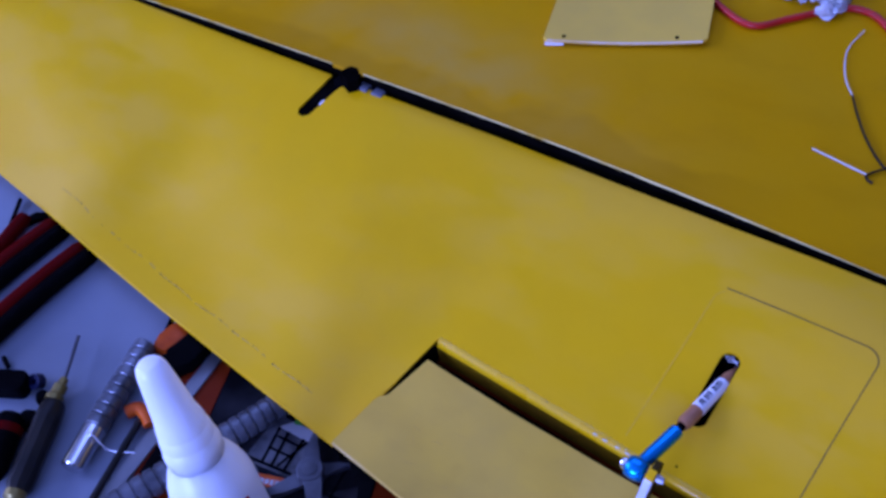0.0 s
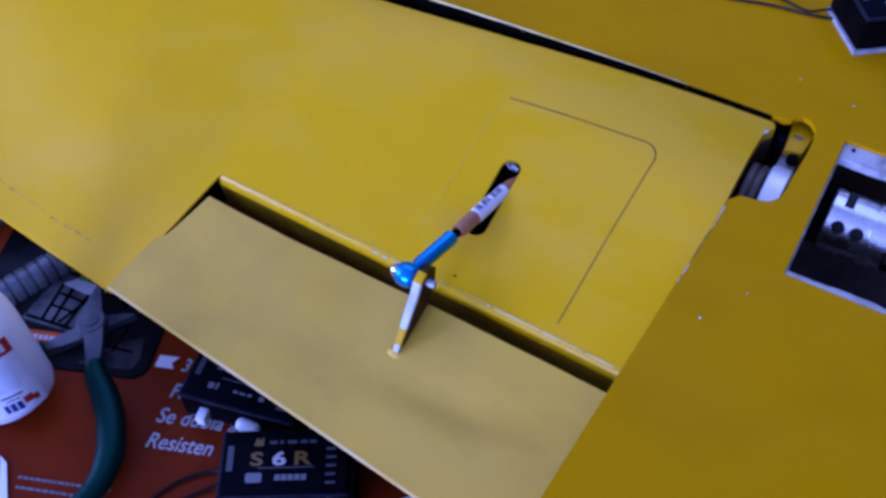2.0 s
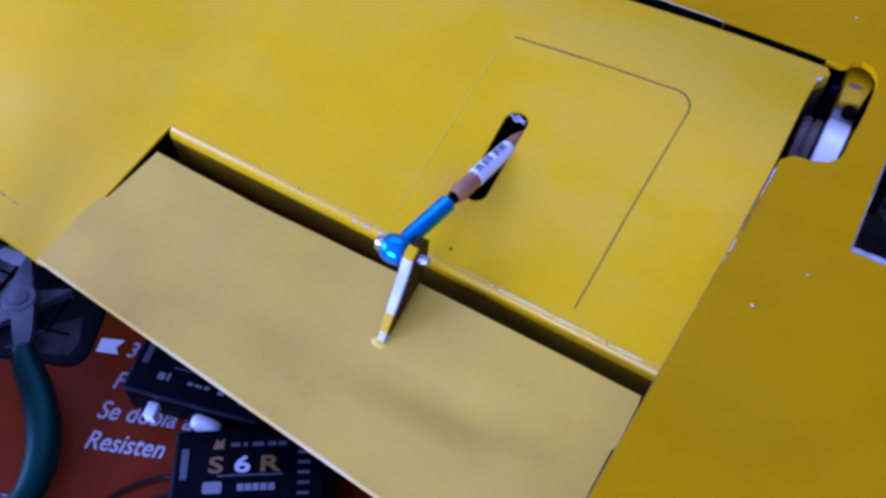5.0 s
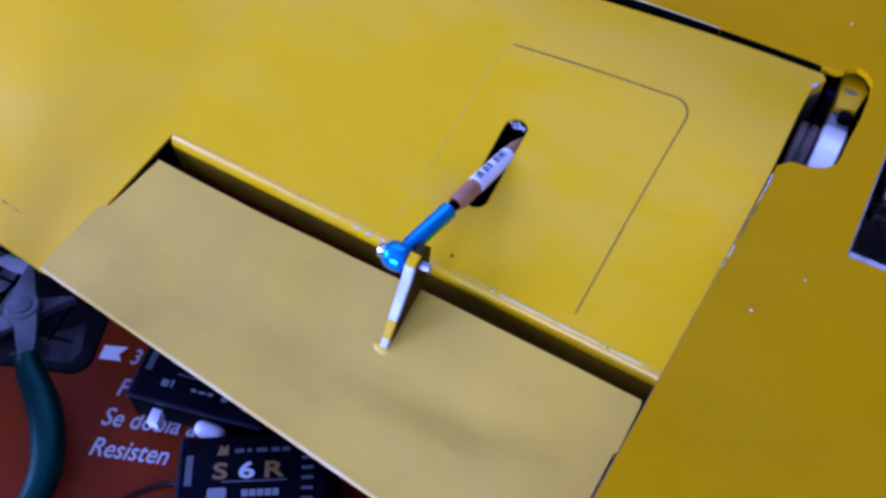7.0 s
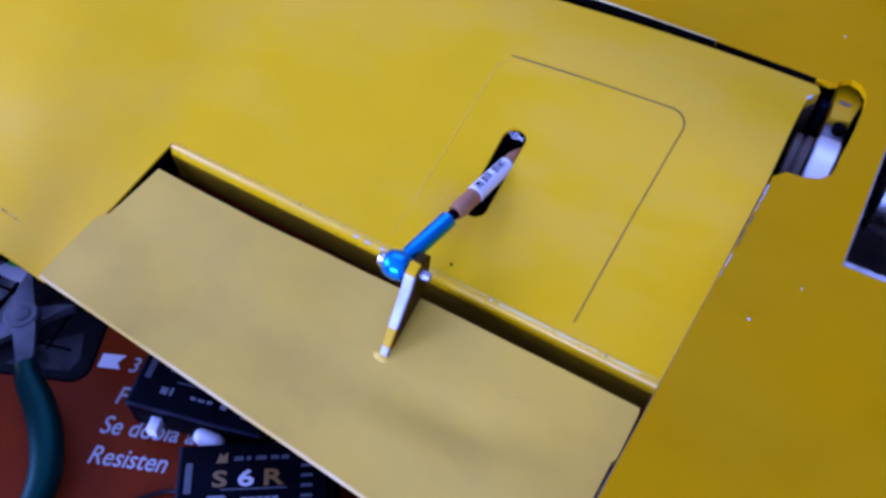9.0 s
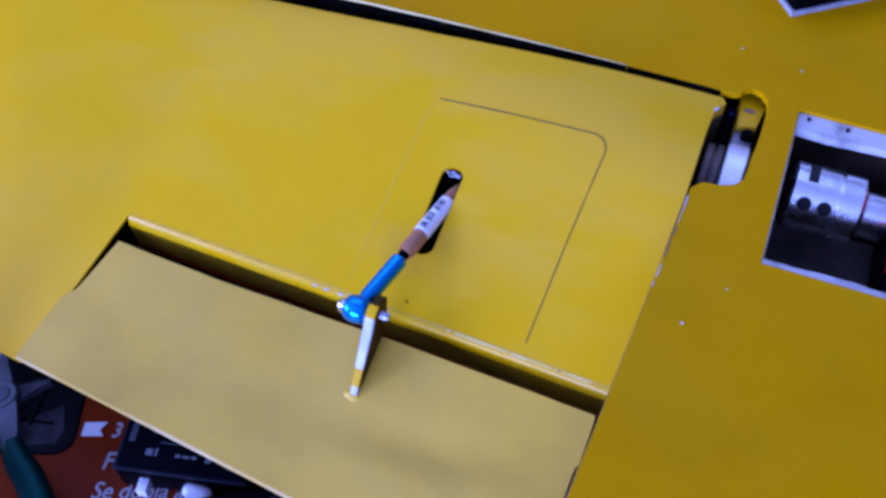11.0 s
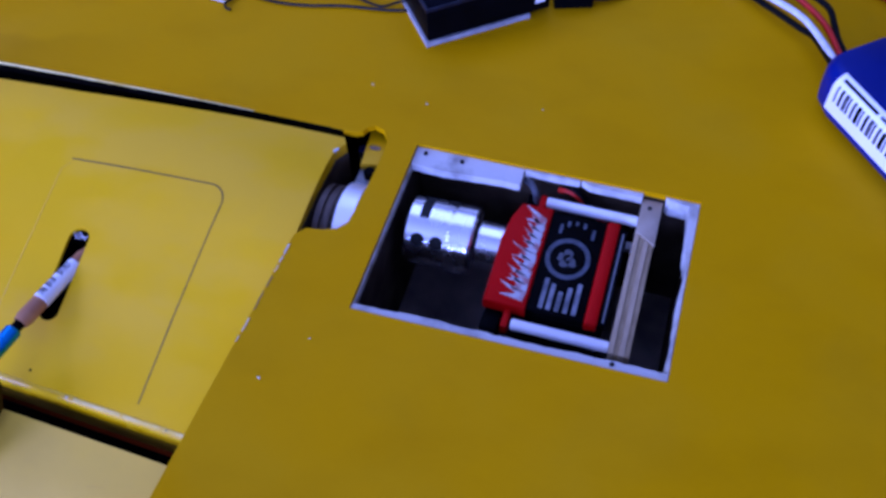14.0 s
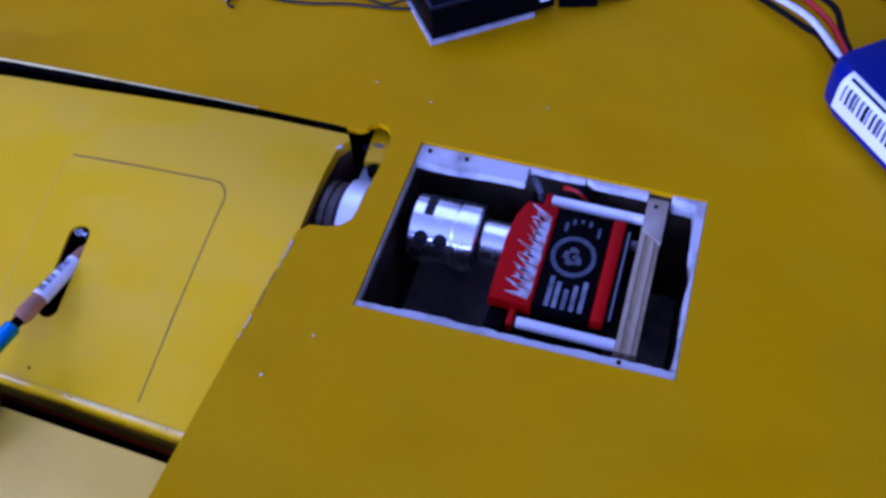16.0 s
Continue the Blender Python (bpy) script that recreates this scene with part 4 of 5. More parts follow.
hp = spline([(-0.0990, -0.0630, zb), (-0.0990, -0.0586, zb + 0.006), (-0.0990, -0.0503, 0.0640), (-0.0990, -0.0478, 0.0682), (-0.0990, -0.0445, 0.0700)], 12)


def horn_edge(k0, k1):
    """A flat strip on the front edge of the horn, wider towards the top."""
    loops = []
    for k in range(k0, k1 + 1):
        p, q = hp[k], hp[min(k + 1, 48)] - hp[max(k - 1, 0)]
        n = Vector((0, -q.z, q.y)).normalized()
        w = 0.00105 + 0.00050 * min(1.0, k / 26)
        loops.append([p + Vector((dx * w, 0, 0)) + n * d for dx, d in ((-1, -0.0004), (-1, 0.0005), (-0.8, 0.0008), (0.8, 0.0008), (1, 0.0005), (1, -0.0004))])
    return rings(loops)


for k0, k1, mt, lb in ((0, 6, HORN_WHITE, "bare white horn edge"), (6, 14, YELLOW, "yellow paint left on the horn edge"), (14, 36, HORN_WHITE, "bare white horn edge"), (36, 48, YELLOW, "yellow paint left on the horn edge")):
    part("horn_edge", horn_edge(k0, k1), mt, horn, lb)
part("glue_fillet", lathe([(0, 0.0032), (0.0006, 0.0024), (0.0012, 0.0008)], Matrix.Translation((-0.0990, -0.0628, zb - 0.0001)) @ Matrix.Diagonal((1.0, 0.65, 1, 1)), 16), YELLOW_PLATE, tab, "pale yellow glue fillet")

# ---- push rod ----
push = thing("push_rod", "tan push rod with a blue anodised ball link", "push rod", (-0.098, -0.02, 0.05))
B, L0, R1 = Vector((-0.1048, -0.0447, 0.0650)), Vector((-0.0995, -0.0232, 0.0665)), Vector((-0.0938, 0.0110, 0.0640))
head = part("ball_link", lathe([(-0.0038, 0.0026), (-0.0034, 0.0033), (-0.0021, 0.0040), (0, 0.0043), (0.0021, 0.0040), (0.0034, 0.0033), (0.0038, 0.0026)], along(B, B + Vector((1, 0.05, 0))), 28), BLUE_ANOD, push, "blue anodised ball link head")
ax = (L0 - B).normalized()
part("link_sleeve", lathe([(0.0030, 0.0021), (0.0050, 0.0026), (0.0205, 0.0026), (0.0211, 0.0021)], along(B, L0), 24), BLUE_ANOD, push, "blue anodised threaded sleeve")
part("ball", lathe([(-0.0056, 0.0018), (-0.0046, 0.0024), (0.0050, 0.0024), (0.0060, 0.0018)], along(B, B + Vector((1, 0.05, 0))), 20), CHROME, head, "chrome pivot ball")
part("pivot_bolt", rod((-0.1035, -0.0446, 0.0652), (-0.0950, -0.0440, 0.0652), 0.0013, 12), STEEL, push, "steel pivot bolt")
part("lock_nut", lathe([(0, 0.0014), (0.0020, 0.0014)], along((-0.0978, -0.0441, 0.0652), (0, -0.0441, 0.0652)), 6), STEEL, push, "steel lock nut")
part("thread", rod(L0 - ax * 0.0016, L0 + (R1 - L0).normalized() * 0.0025, 0.0017, 12), BLACK, push)
s0 = L0 + (R1 - L0).normalized() * 0.0012
part("rod", lathe([(0, 0.0022), (0.002, 0.0027), (0.029, 0.0022), (0.0345, 0.0007)], along(s0, R1), 20), TAN_ROD, push)
e0, e1 = s0.lerp(R1, 0.27), s0.lerp(R1, 0.76)
sleeve = part("tape_sleeve", rod(e0, e1, 0.0027, 20, 0.0025, ease=0.0002), WHITE, push, "white printed tape sleeve")
for i in range(16):
    c = e0.lerp(e1, 0.10 + 0.052 * i)
    if i not in (3, 8, 9):
        half = 0.00012 + 0.00008 * ((i * 5) % 3)
        part("print_bar", box((-0.0013, -half, 0.0), (0.0009 - 0.0003 * (i % 2), half, 0.00275 - 0.000012 * i), Matrix.Translation(c) @ Matrix.Rotation(radians(-12), 4, "Z")), PRINT_DARK, sleeve)
for i in range(3):
    part("stray_fibre", tube([(-0.099 + 0.001 * i, 0.0118, 0.0685), (-0.0965, 0.0095 + 0.0012 * i, 0.0692), (-0.0938, 0.0112 - 0.0008 * i, 0.0690)], 0.0001, 5, 5), PRINT_WHITE, push, "fine white fibre")

# ---- loose things on the wing ----
def on_wing(x, y, h=0.0):
    return (x, y, wing_top(x, y) + h)


cover = thing("hatch_cover", "yellow painted rectangular hatch cover lying on the wing", "cover", on_wing(-0.22, 0.16))
c0, cu_, cv = Vector((-0.2465, 0.1245)), Vector((0.908, 0.419)), Vector((-0.33, 0.944))
cpoly = [tuple(c0 + cu_ * a + cv * b) for a, b in ((0.002, 0), (0.038, -0.0008), (0.0738, 0.0), (0.0758, 0.002), (0.0758, 0.09), (0, 0.09), (0, 0.002))]
cover_top = lambda x, y: wing_top(x, y) + 0.0028 + 0.9 * ((Vector((x, y)) - c0).dot(cu_) - 0.037) ** 2
part("plate", sheet(cpoly, [], cover_top, lambda x, y: cover_top(x, y) - 0.0016, 0.012), YELLOW_PLATE, cover)
part("bare_edge", ribbon(dense_line([cpoly[0], cpoly[1], cpoly[2]]), 0.0003, 0.0001, cover_top), CREAM_EDGE, cover, "pale bare front edge")
for a, b in ((0.0095, 0.003), (0.0620, 0.003), (0.0100, 0.086), (0.0640, 0.086)):
    q = c0 + cu_ * a + cv * b
    part("screw_hole", lathe([(-0.0005, 0.0009), (0.00025, 0.0010)], Matrix.Translation((q.x, q.y, cover_top(q.x, q.y))), 12), PRINT_DARK, cover, "small dark screw hole")
part("foam_pad", prism([tuple(c0 + cu_ * a + cv * b) for a, b in ((0.001, 0.0005), (0.010, 0.0005), (0.010, 0.006), (0.001, 0.006))], wing_top(-0.24, 0.127) - 0.0005, wing_top(-0.24, 0.127) + 0.0016), WHITE, cover, "white foam pad under the corner")

red_cable = thing("red_cable", "red insulated power cable lying on the wing", "cable", on_wing(-0.05, 0.2))
part("insulation", tube([on_wing(x, y, 0.0017) for x, y in ((-0.200, 0.199), (-0.184, 0.1865), (-0.1655, 0.1795), (-0.152, 0.1930), (-0.135, 0.2110), (-0.122, 0.2130), (-0.109, 0.2040), (-0.092, 0.1930),
     (-0.06, 0.1960), (0.0, 0.2120), (0.06, 0.2150), (0.105, 0.1900), (0.1280, 0.1775), (0.1370, 0.1725), (0.175, 0.1590))], 0.0017, 12, 8), RED, red_cable)
black_cable = thing("black_cable", "black insulated power cable beside the battery", "cable", on_wing(0.14, 0.18))
part("insulation", tube([on_wing(x, y, 0.0017) for x, y in ((0.110, 0.210), (0.130, 0.1900), (0.148, 0.1760), (0.165, 0.1680), (0.185, 0.1640))], 0.0017, 12, 8), BLACK_WIRE, black_cable)

film = bmesh.new()
frng = random.Random(11)
for i in range(54):
    cx, cy = -0.159 + 0.024 * frng.uniform(-1, 1), 0.214 + 0.008 * frng.uniform(-1, 1)
    if i > 46:
        cx, cy = -0.139 + 0.003 * frng.uniform(-1, 1), 0.203 + 0.004 * frng.uniform(-1, 1)
    m = Matrix.Translation(on_wing(cx, cy, 0.002 + 0.004 * frng.random())) @ Euler((frng.uniform(0, 3), frng.uniform(0, 3), frng.uniform(0, 3))).to_matrix().to_4x4() @ Matrix.Diagonal((1, 0.8, 0.45, 1))
    out = bmesh.ops.create_icosphere(film, subdivisions=2, radius=0.0022 + 0.0022 * frng.random(), matrix=m)
    for v in out["verts"]:
        v.co += Vector((frng.uniform(-1, 1), frng.uniform(-1, 1), frng.uniform(-1, 1))) * 0.0006
tagged(part("bubble_film", film, CLEAR_FILM), "crumpled clear bubble film scrap lying on the wing", "plastic film")


def receiver(name, label, centre, angle, base_z, text):
    """A small black radio receiver, 46 x 25 x 14.5 mm, with printed lid and pin rows."""
    root = thing(name, label, "receiver", (centre[0], centre[1], base_z), "radio receivers")
    m = Matrix.Translation((centre[0], centre[1], base_z)) @ Matrix.Rotation(radians(angle), 4, "Z")
    part("case", box((-0.023, -0.0125, 0.0), (0.023, 0.0125, 0.0138), m, bevel=0.0012), BLACK, root)
    lid = part("lid", box((-0.0222, -0.0118, 0.0130), (0.0205, 0.0118, 0.0145), m, bevel=0.0006), NAVY_LID, root, "dark printed lid")
    part("lid_rim", box((-0.0224, -0.0126, 0.0128), (0.0207, -0.0117, 0.0141), m, bevel=0.0003), LID_HIGHLIGHT, root, "thin lid edge with its highlight painted in lighter navy")
    part("lid_rim", box((-0.0231, -0.0126, 0.0128), (-0.0221, 0.0122, 0.0141), m, bevel=0.0003), LID_HIGHLIGHT, root, "thin lid edge with its highlight painted in lighter navy")
    t = m @ Matrix.Translation((0, 0, 0.0145))
    if text:
        for ch, x, mat in (("S", -0.0128, PRINT_GOLD), ("6", -0.0054, PRINT_PALE), ("R", 0.0018, PRINT_GOLD)):
            lettering("print_letter", ch, 0.0068, t @ Matrix.Translation((x, -0.0012, 0.0001)), mat, lid, stretch=1.45, bold=0.00014)
    else:
        for x, w_, mat in ((-0.0136, 0.0030, PRINT_GREY), (-0.0100, 0.0012, PRINT_PALE), (-0.0056, 0.0036, PRINT_GOLD), (0.0022, 0.0030, PRINT_GOLD)):
            flat_bar("print_bar", x, 0.0008, x + w_, 0.0032, t, mat, lid, r=0.0005)
    for k, (x0, x1) in enumerate(((-0.0066, -0.0040), (-0.0030, -0.0018), (-0.0004, 0.0028), (0.0040, 0.0064), (0.0072, 0.0094))):
        flat_bar("print_bar", x0, 0.0066, x1, 0.0078, t, PRINT_GREY, lid)
    part("print_mark", prism([(-0.0118, 0.0060), (-0.0086, 0.0060), (-0.0086, 0.0092), (-0.0100, 0.0080), (-0.0108, 0.0092)], -0.0002, 0.0002, t), PRINT_GOLD, lid)
    if text:
        flat_bar("print_bar", -0.0138, -0.0074, -0.0084, -0.0040, t, PRINT_DIM, lid, r=0.0006)
        for x0, x1 in ((-0.0040, -0.0022), (-0.0018, 0.0000), (0.0004, 0.0022), (0.0026, 0.0044), (0.0048, 0.0066)):
            flat_bar("print_bar", x0, -0.0068, x1, -0.0048, t, PRINT_DIM, lid)
    else:
        for x0, y0, x1, y1 in ((-0.0138, -0.0070, -0.0116, -0.0048), (-0.0108, -0.0070, -0.0100, -0.0044), (-0.0040, -0.0066, -0.0024, -0.0056), (-0.0016, -0.0066, 0.0006, -0.0058), (0.0014, -0.0066, 0.0030, -0.0056), (0.0060, -0.0072, 0.0078, -0.0054)):
            flat_bar("print_bar", x0, y0, x1, y1, t, PRINT_DIM, lid)
    flat_bar("print_bar", -0.0100, -0.0024, 0.0090, -0.0020, t, PRINT_GREY, lid)
    flat_bar("print_bar", -0.0206, -0.0030, -0.0186, 0.0062, t, PRINT_GREY, lid)
    for i in range(6):
        flat_bar("print_bar", 0.0130, -0.0085 + i * 0.0031, 0.0164, -0.0076 + i * 0.0031, t, PRINT_GREY, lid)
    for i in range(6):
        part("pin_row", box((0.0205, -0.0100 + i * 0.0033, 0.0020), (0.0234, -0.0079 + i * 0.0033, 0.0125), m), PRINT_DARK, root)
    return root, m


rx, rxm = receiver("radio_receiver", "black radio receiver on white foam tape, with antennas, on the wing", (0.0004, 0.1315), 38, wing_top(0, 0.13) + 0.0016, False)
part("foam_tape", box((-0.0236, -0.0130, -0.0018), (0.0150, 0.0126, 0.0002), rxm), FOAM, rx, "white foam tape")
part("green_dot", lathe([(0, 0.0026), (0.0002, 0.0026)], rxm @ Matrix.Translation((-0.008, -0.0066, 0.0146)), 20), PRINT_GREEN, rx, "round green dot sticker")
for k in (0, 1):
    part("white_tag", box((0.0170, -0.0128, 0.0040 + 0.0046 * k), (0.0206, -0.0122, 0.0080 + 0.0046 * k), rxm), PRINT_WHITE, rx, "small white tag")
part("antenna", tube([on_wing(x, y, 0.0008) for x, y in ((-0.0200, 0.1228), (-0.030, 0.1205), (-0.045, 0.1188), (-0.058, 0.1158), (-0.070, 0.1150), (-0.081, 0.1172), (-0.0875, 0.1220), (-0.0965, 0.1330), (-0.1040, 0.1450), (-0.1090, 0.1540))], 0.0005, 8), BROWN_WIRE, rx, "thin dark antenna wire")
part("antenna_tip", tube([on_wing(x, y, 0.0008) for x, y in ((-0.1090, 0.1540), (-0.1150, 0.1625), (-0.1200, 0.1750), (-0.1220, 0.1860), (-0.1205, 0.2010))], 0.00027, 8), WHITE_WIRE, rx, "bare pale antenna tip")
part("antenna", tube([on_wing(x, y, h) for x, y, h in ((-0.0200, 0.1262, 0.004), (-0.0270, 0.1236, 0.002), (-0.0320, 0.1212, 0.0014), (-0.0420, 0.1240, 0.001), (-0.0520, 0.1260, 0.0008), (-0.0630, 0.1252, 0.0008), (-0.0730, 0.1218, 0.001), (-0.0810, 0.1172, 0.0018), (-0.0850, 0.1138, 0.001), (-0.0872, 0.1100, 0.0008), (-0.0858, 0.1078, 0.0008), (-0.0838, 0.1072, 0.0008))], 0.0005, 8), BROWN_WIRE, rx, "thin dark antenna wire")
part("antenna_tip", tube([on_wing(x, y, 0.0008) for x, y in ((-0.0868, 0.1106), (-0.0920, 0.1112), (-0.1020, 0.1128), (-0.1110, 0.1142))], 0.00027, 8), WHITE_WIRE, rx, "bare pale antenna tip")

plug = thing("servo_plug", "black servo plug with red and black wires lying on the wing", "plug", on_wing(0.025, 0.14))
pm = Matrix.Translation(on_wing(0.0325, 0.1432)) @ Matrix.Rotation(radians(17), 4, "Z")
part("housing", box((-0.0068, -0.0042, 0.0), (0.0068, 0.0042, 0.0052), pm, bevel=0.0006), BLACK, plug)
for k in range(3):
    part("contact_slot", box((-0.0040, -0.0034 + 0.0025 * k, 0.0050), (-0.0010, -0.0018 + 0.0025 * k, 0.0054), pm), PRINT_GREY, plug)
for k, mat in enumerate((BROWN_WIRE, RED, RED)):
    part("wire", tube([pm @ Vector((0.0065, -0.0018 + 0.0018 * k, 0.0026)), pm @ Vector((0.014, -0.001 + 0.0016 * k, 0.002)), on_wing(0.0575, 0.1570 + 0.0016 * k, 0.0012), on_wing(0.090, 0.1720 + 0.0016 * k, 0.0012), on_wing(0.12, 0.21, 0.0012)], 0.0008, 8), mat, plug)

battery = thing("battery_pack", "blue shrink-wrapped battery pack with a white label", "battery", on_wing(0.145, 0.11))
bu, bv = Vector((0.65, -0.76, 0)), Vector((0.76, 0.65, 0))
bmx = Matrix.Translation(on_wing(0.1142, 0.1160)) @ Matrix((( bu.x, bv.x, 0, 0), (bu.y, bv.y, 0, 0), (0, 0, 1, 0), (0, 0, 0, 1)))
loops = []
for u, w, h in ((-0.0010, 0.008, 0.0055), (0.0005, 0.0120, 0.0075), (0.004, 0.0155, 0.0086), (0.011, 0.0172, 0.0090), (0.066, 0.0172, 0.0090), (0.073, 0.0160, 0.0086), (0.077, 0.0120, 0.0065)):
    loops.append([bmx @ Vector((u, 0.0172 + y, 0.0091 + z)) for y, z in rounded(2 * w, 2 * h, 0.0045 * min(1, h / 0.0085), 5)])
part("wrap", rings(loops), BATTERY_BLUE, battery)
side = [(-0.0002, 0.0052), (-0.0002, 0.0075), (-0.0002, 0.0100), (-0.0002, 0.0130)]
side += [(0.0045 - 0.0047 * math.sin(a), 0.0136 + 0.0047 * math.cos(a)) for a in np.linspace(radians(80), 0, 9)]


def wrap_strip(name, u0, u1, k0, k1, lift, mat, parent, label=""):
    """A strip of print that follows the rounded shoulder of the pack."""
    rows_ = []
    for v, z in side[k0:k1 + 1]:
        d = Vector((v - 0.0045, max(0.0, z - 0.0136))).normalized() * lift
        v, z = v + d.x, z + d.y
        rows_.append([bmx @ Vector(q) for q in ((u0, v, z), (u1, v, z), (u1, v + 0.0003, z - 0.0002), (u0, v + 0.0003, z - 0.0002))])
    return part(name, rings(rows_), mat, parent, label)


sticker = wrap_strip("label", 0.0095, 0.0580, 0, 11, 0.0, WHITE, battery, "white printed label")
wrap_strip("print_bar", 0.0115, 0.0270, 8, 9, 0.0003, PRINT_DARK, sticker, "dark printed bar")
for u0, u1 in ((0.0285, 0.0320), (0.0330, 0.0400), (0.0410, 0.0450)):
    wrap_strip("print_bar", u0, u1, 8, 9, 0.0003, PRINT_GREY, sticker)
for i in range(18):
    u0 = 0.0118 + 0.0019 * i
    wrap_strip("print_bar", u0, u0 + 0.0005 + 0.0004 * ((i * 7) % 3), 2, 6, 0.0003, PRINT_DARK if i % 2 else PRINT_GREY, sticker)
end = bmx @ Vector((0.001, 0.0110, 0.0100))
for k, (mat, pts) in enumerate(((BLACK_WIRE, ((0.0925, 0.1595, 0.0025), (0.1021, 0.1522, 0.0030), (0.1102, 0.1456, 0.0035), (0.1152, 0.1400, 0.0050))), (WHITE_WIRE, ((0.0940, 0.1590, 0.0050), (0.1010, 0.1531, 0.0070), (0.1089, 0.1479, 0.0070), (0.1141, 0.1407, 0.0078))),
                  (RED, ((0.0950, 0.1660, 0.0045), (0.1021, 0.1610, 0.0070), (0.1103, 0.1541, 0.0070), (0.1164, 0.1470, 0.0070), (0.1196, 0.1394, 0.0080))), (BLACK_WIRE, ((0.0960, 0.1690, 0.0040), (0.1076, 0.1612, 0.0075), (0.1175, 0.1534, 0.0080), (0.1205, 0.1441, 0.0080), (0.1218, 0.1374, 0.0085))))):
    part("lead", tube([on_wing(0.0890, 0.1615 + 0.0012 * k, 0.0028)] + [on_wing(*q) for q in pts] + [end + bv * (0.0018 * k - 0.002), end + bv * (0.0018 * k - 0.002) + bu * 0.006], 0.0011, 10), mat, battery)
part("balance_plug", box((-0.0050, -0.0040, 0.0), (0.0050, 0.0040, 0.0055), Matrix.Translation(on_wing(0.0905, 0.1668)) @ Matrix.Rotation(radians(-22), 4, "Z"), bevel=0.0005), WHITE, battery, "white balance plug")

crumbs = ((-0.0222, 0.0851, 0.0003), (-0.0023, 0.0812, 0.0004), (-0.0158, -0.0271, 0.0004), (-0.0070, -0.0120, 0.00025), (0.0348, 0.0887, 0.00025))
for x, y, r in crumbs:
    if x < edge_x(y) and y < 0.06:
        continue
    cb = bmesh.new()
    bmesh.ops.create_icosphere(cb, subdivisions=1, radius=r, matrix=Matrix.Translation(on_wing(x, y, r * 0.5)) @ Matrix.Diagonal((1.3, 0.8, 0.7, 1)))
    for v in cb.verts:
        v.co += Vector((frng.uniform(-1, 1), frng.uniform(-1, 1), 0)) * r * 0.3
    tagged(part("foam_crumb", cb, BARE_EDGE), "tiny pale foam crumb lying on the wing", "crumb", "crumbs on the wing")

# ---- printed cardboard and things on the table ----
card = thing("printed_card", "orange-brown printed cardboard with white lettering on the table", "cardboard", (-0.1, 0.0, 0))
CU, CV, CC = Vector((0.93, 0.368, 0)), Vector((-0.368, 0.93, 0)), Vector((-0.193, -0.097, 0))
cm = Matrix.Translation(CC) @ Matrix(((CU.x, CV.x, 0, 0), (CU.y, CV.y, 0, 0), (0, 0, 1, 0), (0, 0, 0, 1)))
part("board", box((-0.100, -0.0535, -0.0014), (0.42, 0.30, -0.0001), cm), CARD, card)
part("cut_edge", box((-0.100, -0.0555, -0.0014), (0.42, -0.0535, -0.00015), cm), CARD_EDGE, card, "pale cut edge of the board")
tm = cm @ Matrix.Translation((0, 0, 0.0001))
photo = part("photo", prism(rounded(0.079, 0.075, 0.006, 5, -0.0395, 0.0375), -0.0002, 0.0001, cm), PHOTO, card, "grey printed photograph panel")
part("photo_frame", prism(rounded(0.0806, 0.0766, 0.0065, 5, -0.0395, 0.0375), -0.0002, 0.00004, cm), PRINT_DARK, card)
PHOTO_LIGHT = material("photo_light", (0.13, 0.132, 0.14), 0.4, other=(0.015, 0.015, 0.018), scale=75, spec=0.15)
PHOTO_DIM = material("photo_dim", (0.062, 0.060, 0.068), 0.4, other=(0.012, 0.010, 0.011), scale=50, spec=0.08)
part("photo_shape", prism([(-0.0575, 0.0195), (-0.0345, 0.0155), (-0.0285, 0.0385), (-0.0500, 0.0430)], -0.0002, 0.0002, tm), PHOTO_LIGHT, photo, "pale room in the photograph")
part("photo_shape", prism([(-0.0275, 0.0030), (-0.0060, 0.0030), (-0.0040, 0.0080), (-0.0060, 0.0180), (-0.0180, 0.0120)], -0.0002, 0.0002, tm), PHOTO_DIM, photo, "pale room in the photograph")
part("photo_table", prism([(-0.0475, 0.0375), (-0.0310, 0.0325), (-0.0280, 0.0375), (-0.0420, 0.0410)], -0.0002, 0.0004, tm), PRINT_PALE, photo, "pale table in the photograph")
for x0, y0, x1, y1, w in ((-0.0490, 0.0205, -0.0470, 0.0375, 0.0006), (-0.0445, 0.0190, -0.0425, 0.0360, 0.0006), (-0.0385, 0.0185, -0.0350, 0.0340, 0.0006), (-0.0420, 0.0195, -0.0330, 0.0330, 0.0005), (-0.0560, 0.0210, -0.0350, 0.0172, 0.0006),
                          (-0.0475, 0.0270, -0.0365, 0.0245, 0.0005), (-0.0465, 0.0330, -0.0350, 0.0300, 0.0005), (-0.0160, 0.0100, -0.0130, 0.0240, 0.0004), (-0.0200, 0.0120, -0.0080, 0.0105, 0.0004)):
    d_ = Vector((x1 - x0, y1 - y0)).normalized() * w
    part("photo_line", prism([(x0 - d_.y, y0 + d_.x), (x0 + d_.y, y0 - d_.x), (x1 + d_.y, y1 - d_.x), (x1 - d_.y, y1 + d_.x)], -0.0002, 0.0005, tm), PRINT_DARK, photo)
flat_bar("orange_flash", -0.0520, 0.0088, -0.0365, 0.0148, tm, ORANGE, photo, 0.0003)
for k in range(5):
    flat_bar("print_bar", -0.0490 + 0.0022 * k, 0.0108, -0.0474 + 0.0022 * k, 0.0130, tm, PRINT_PALE, photo, 0.0005)
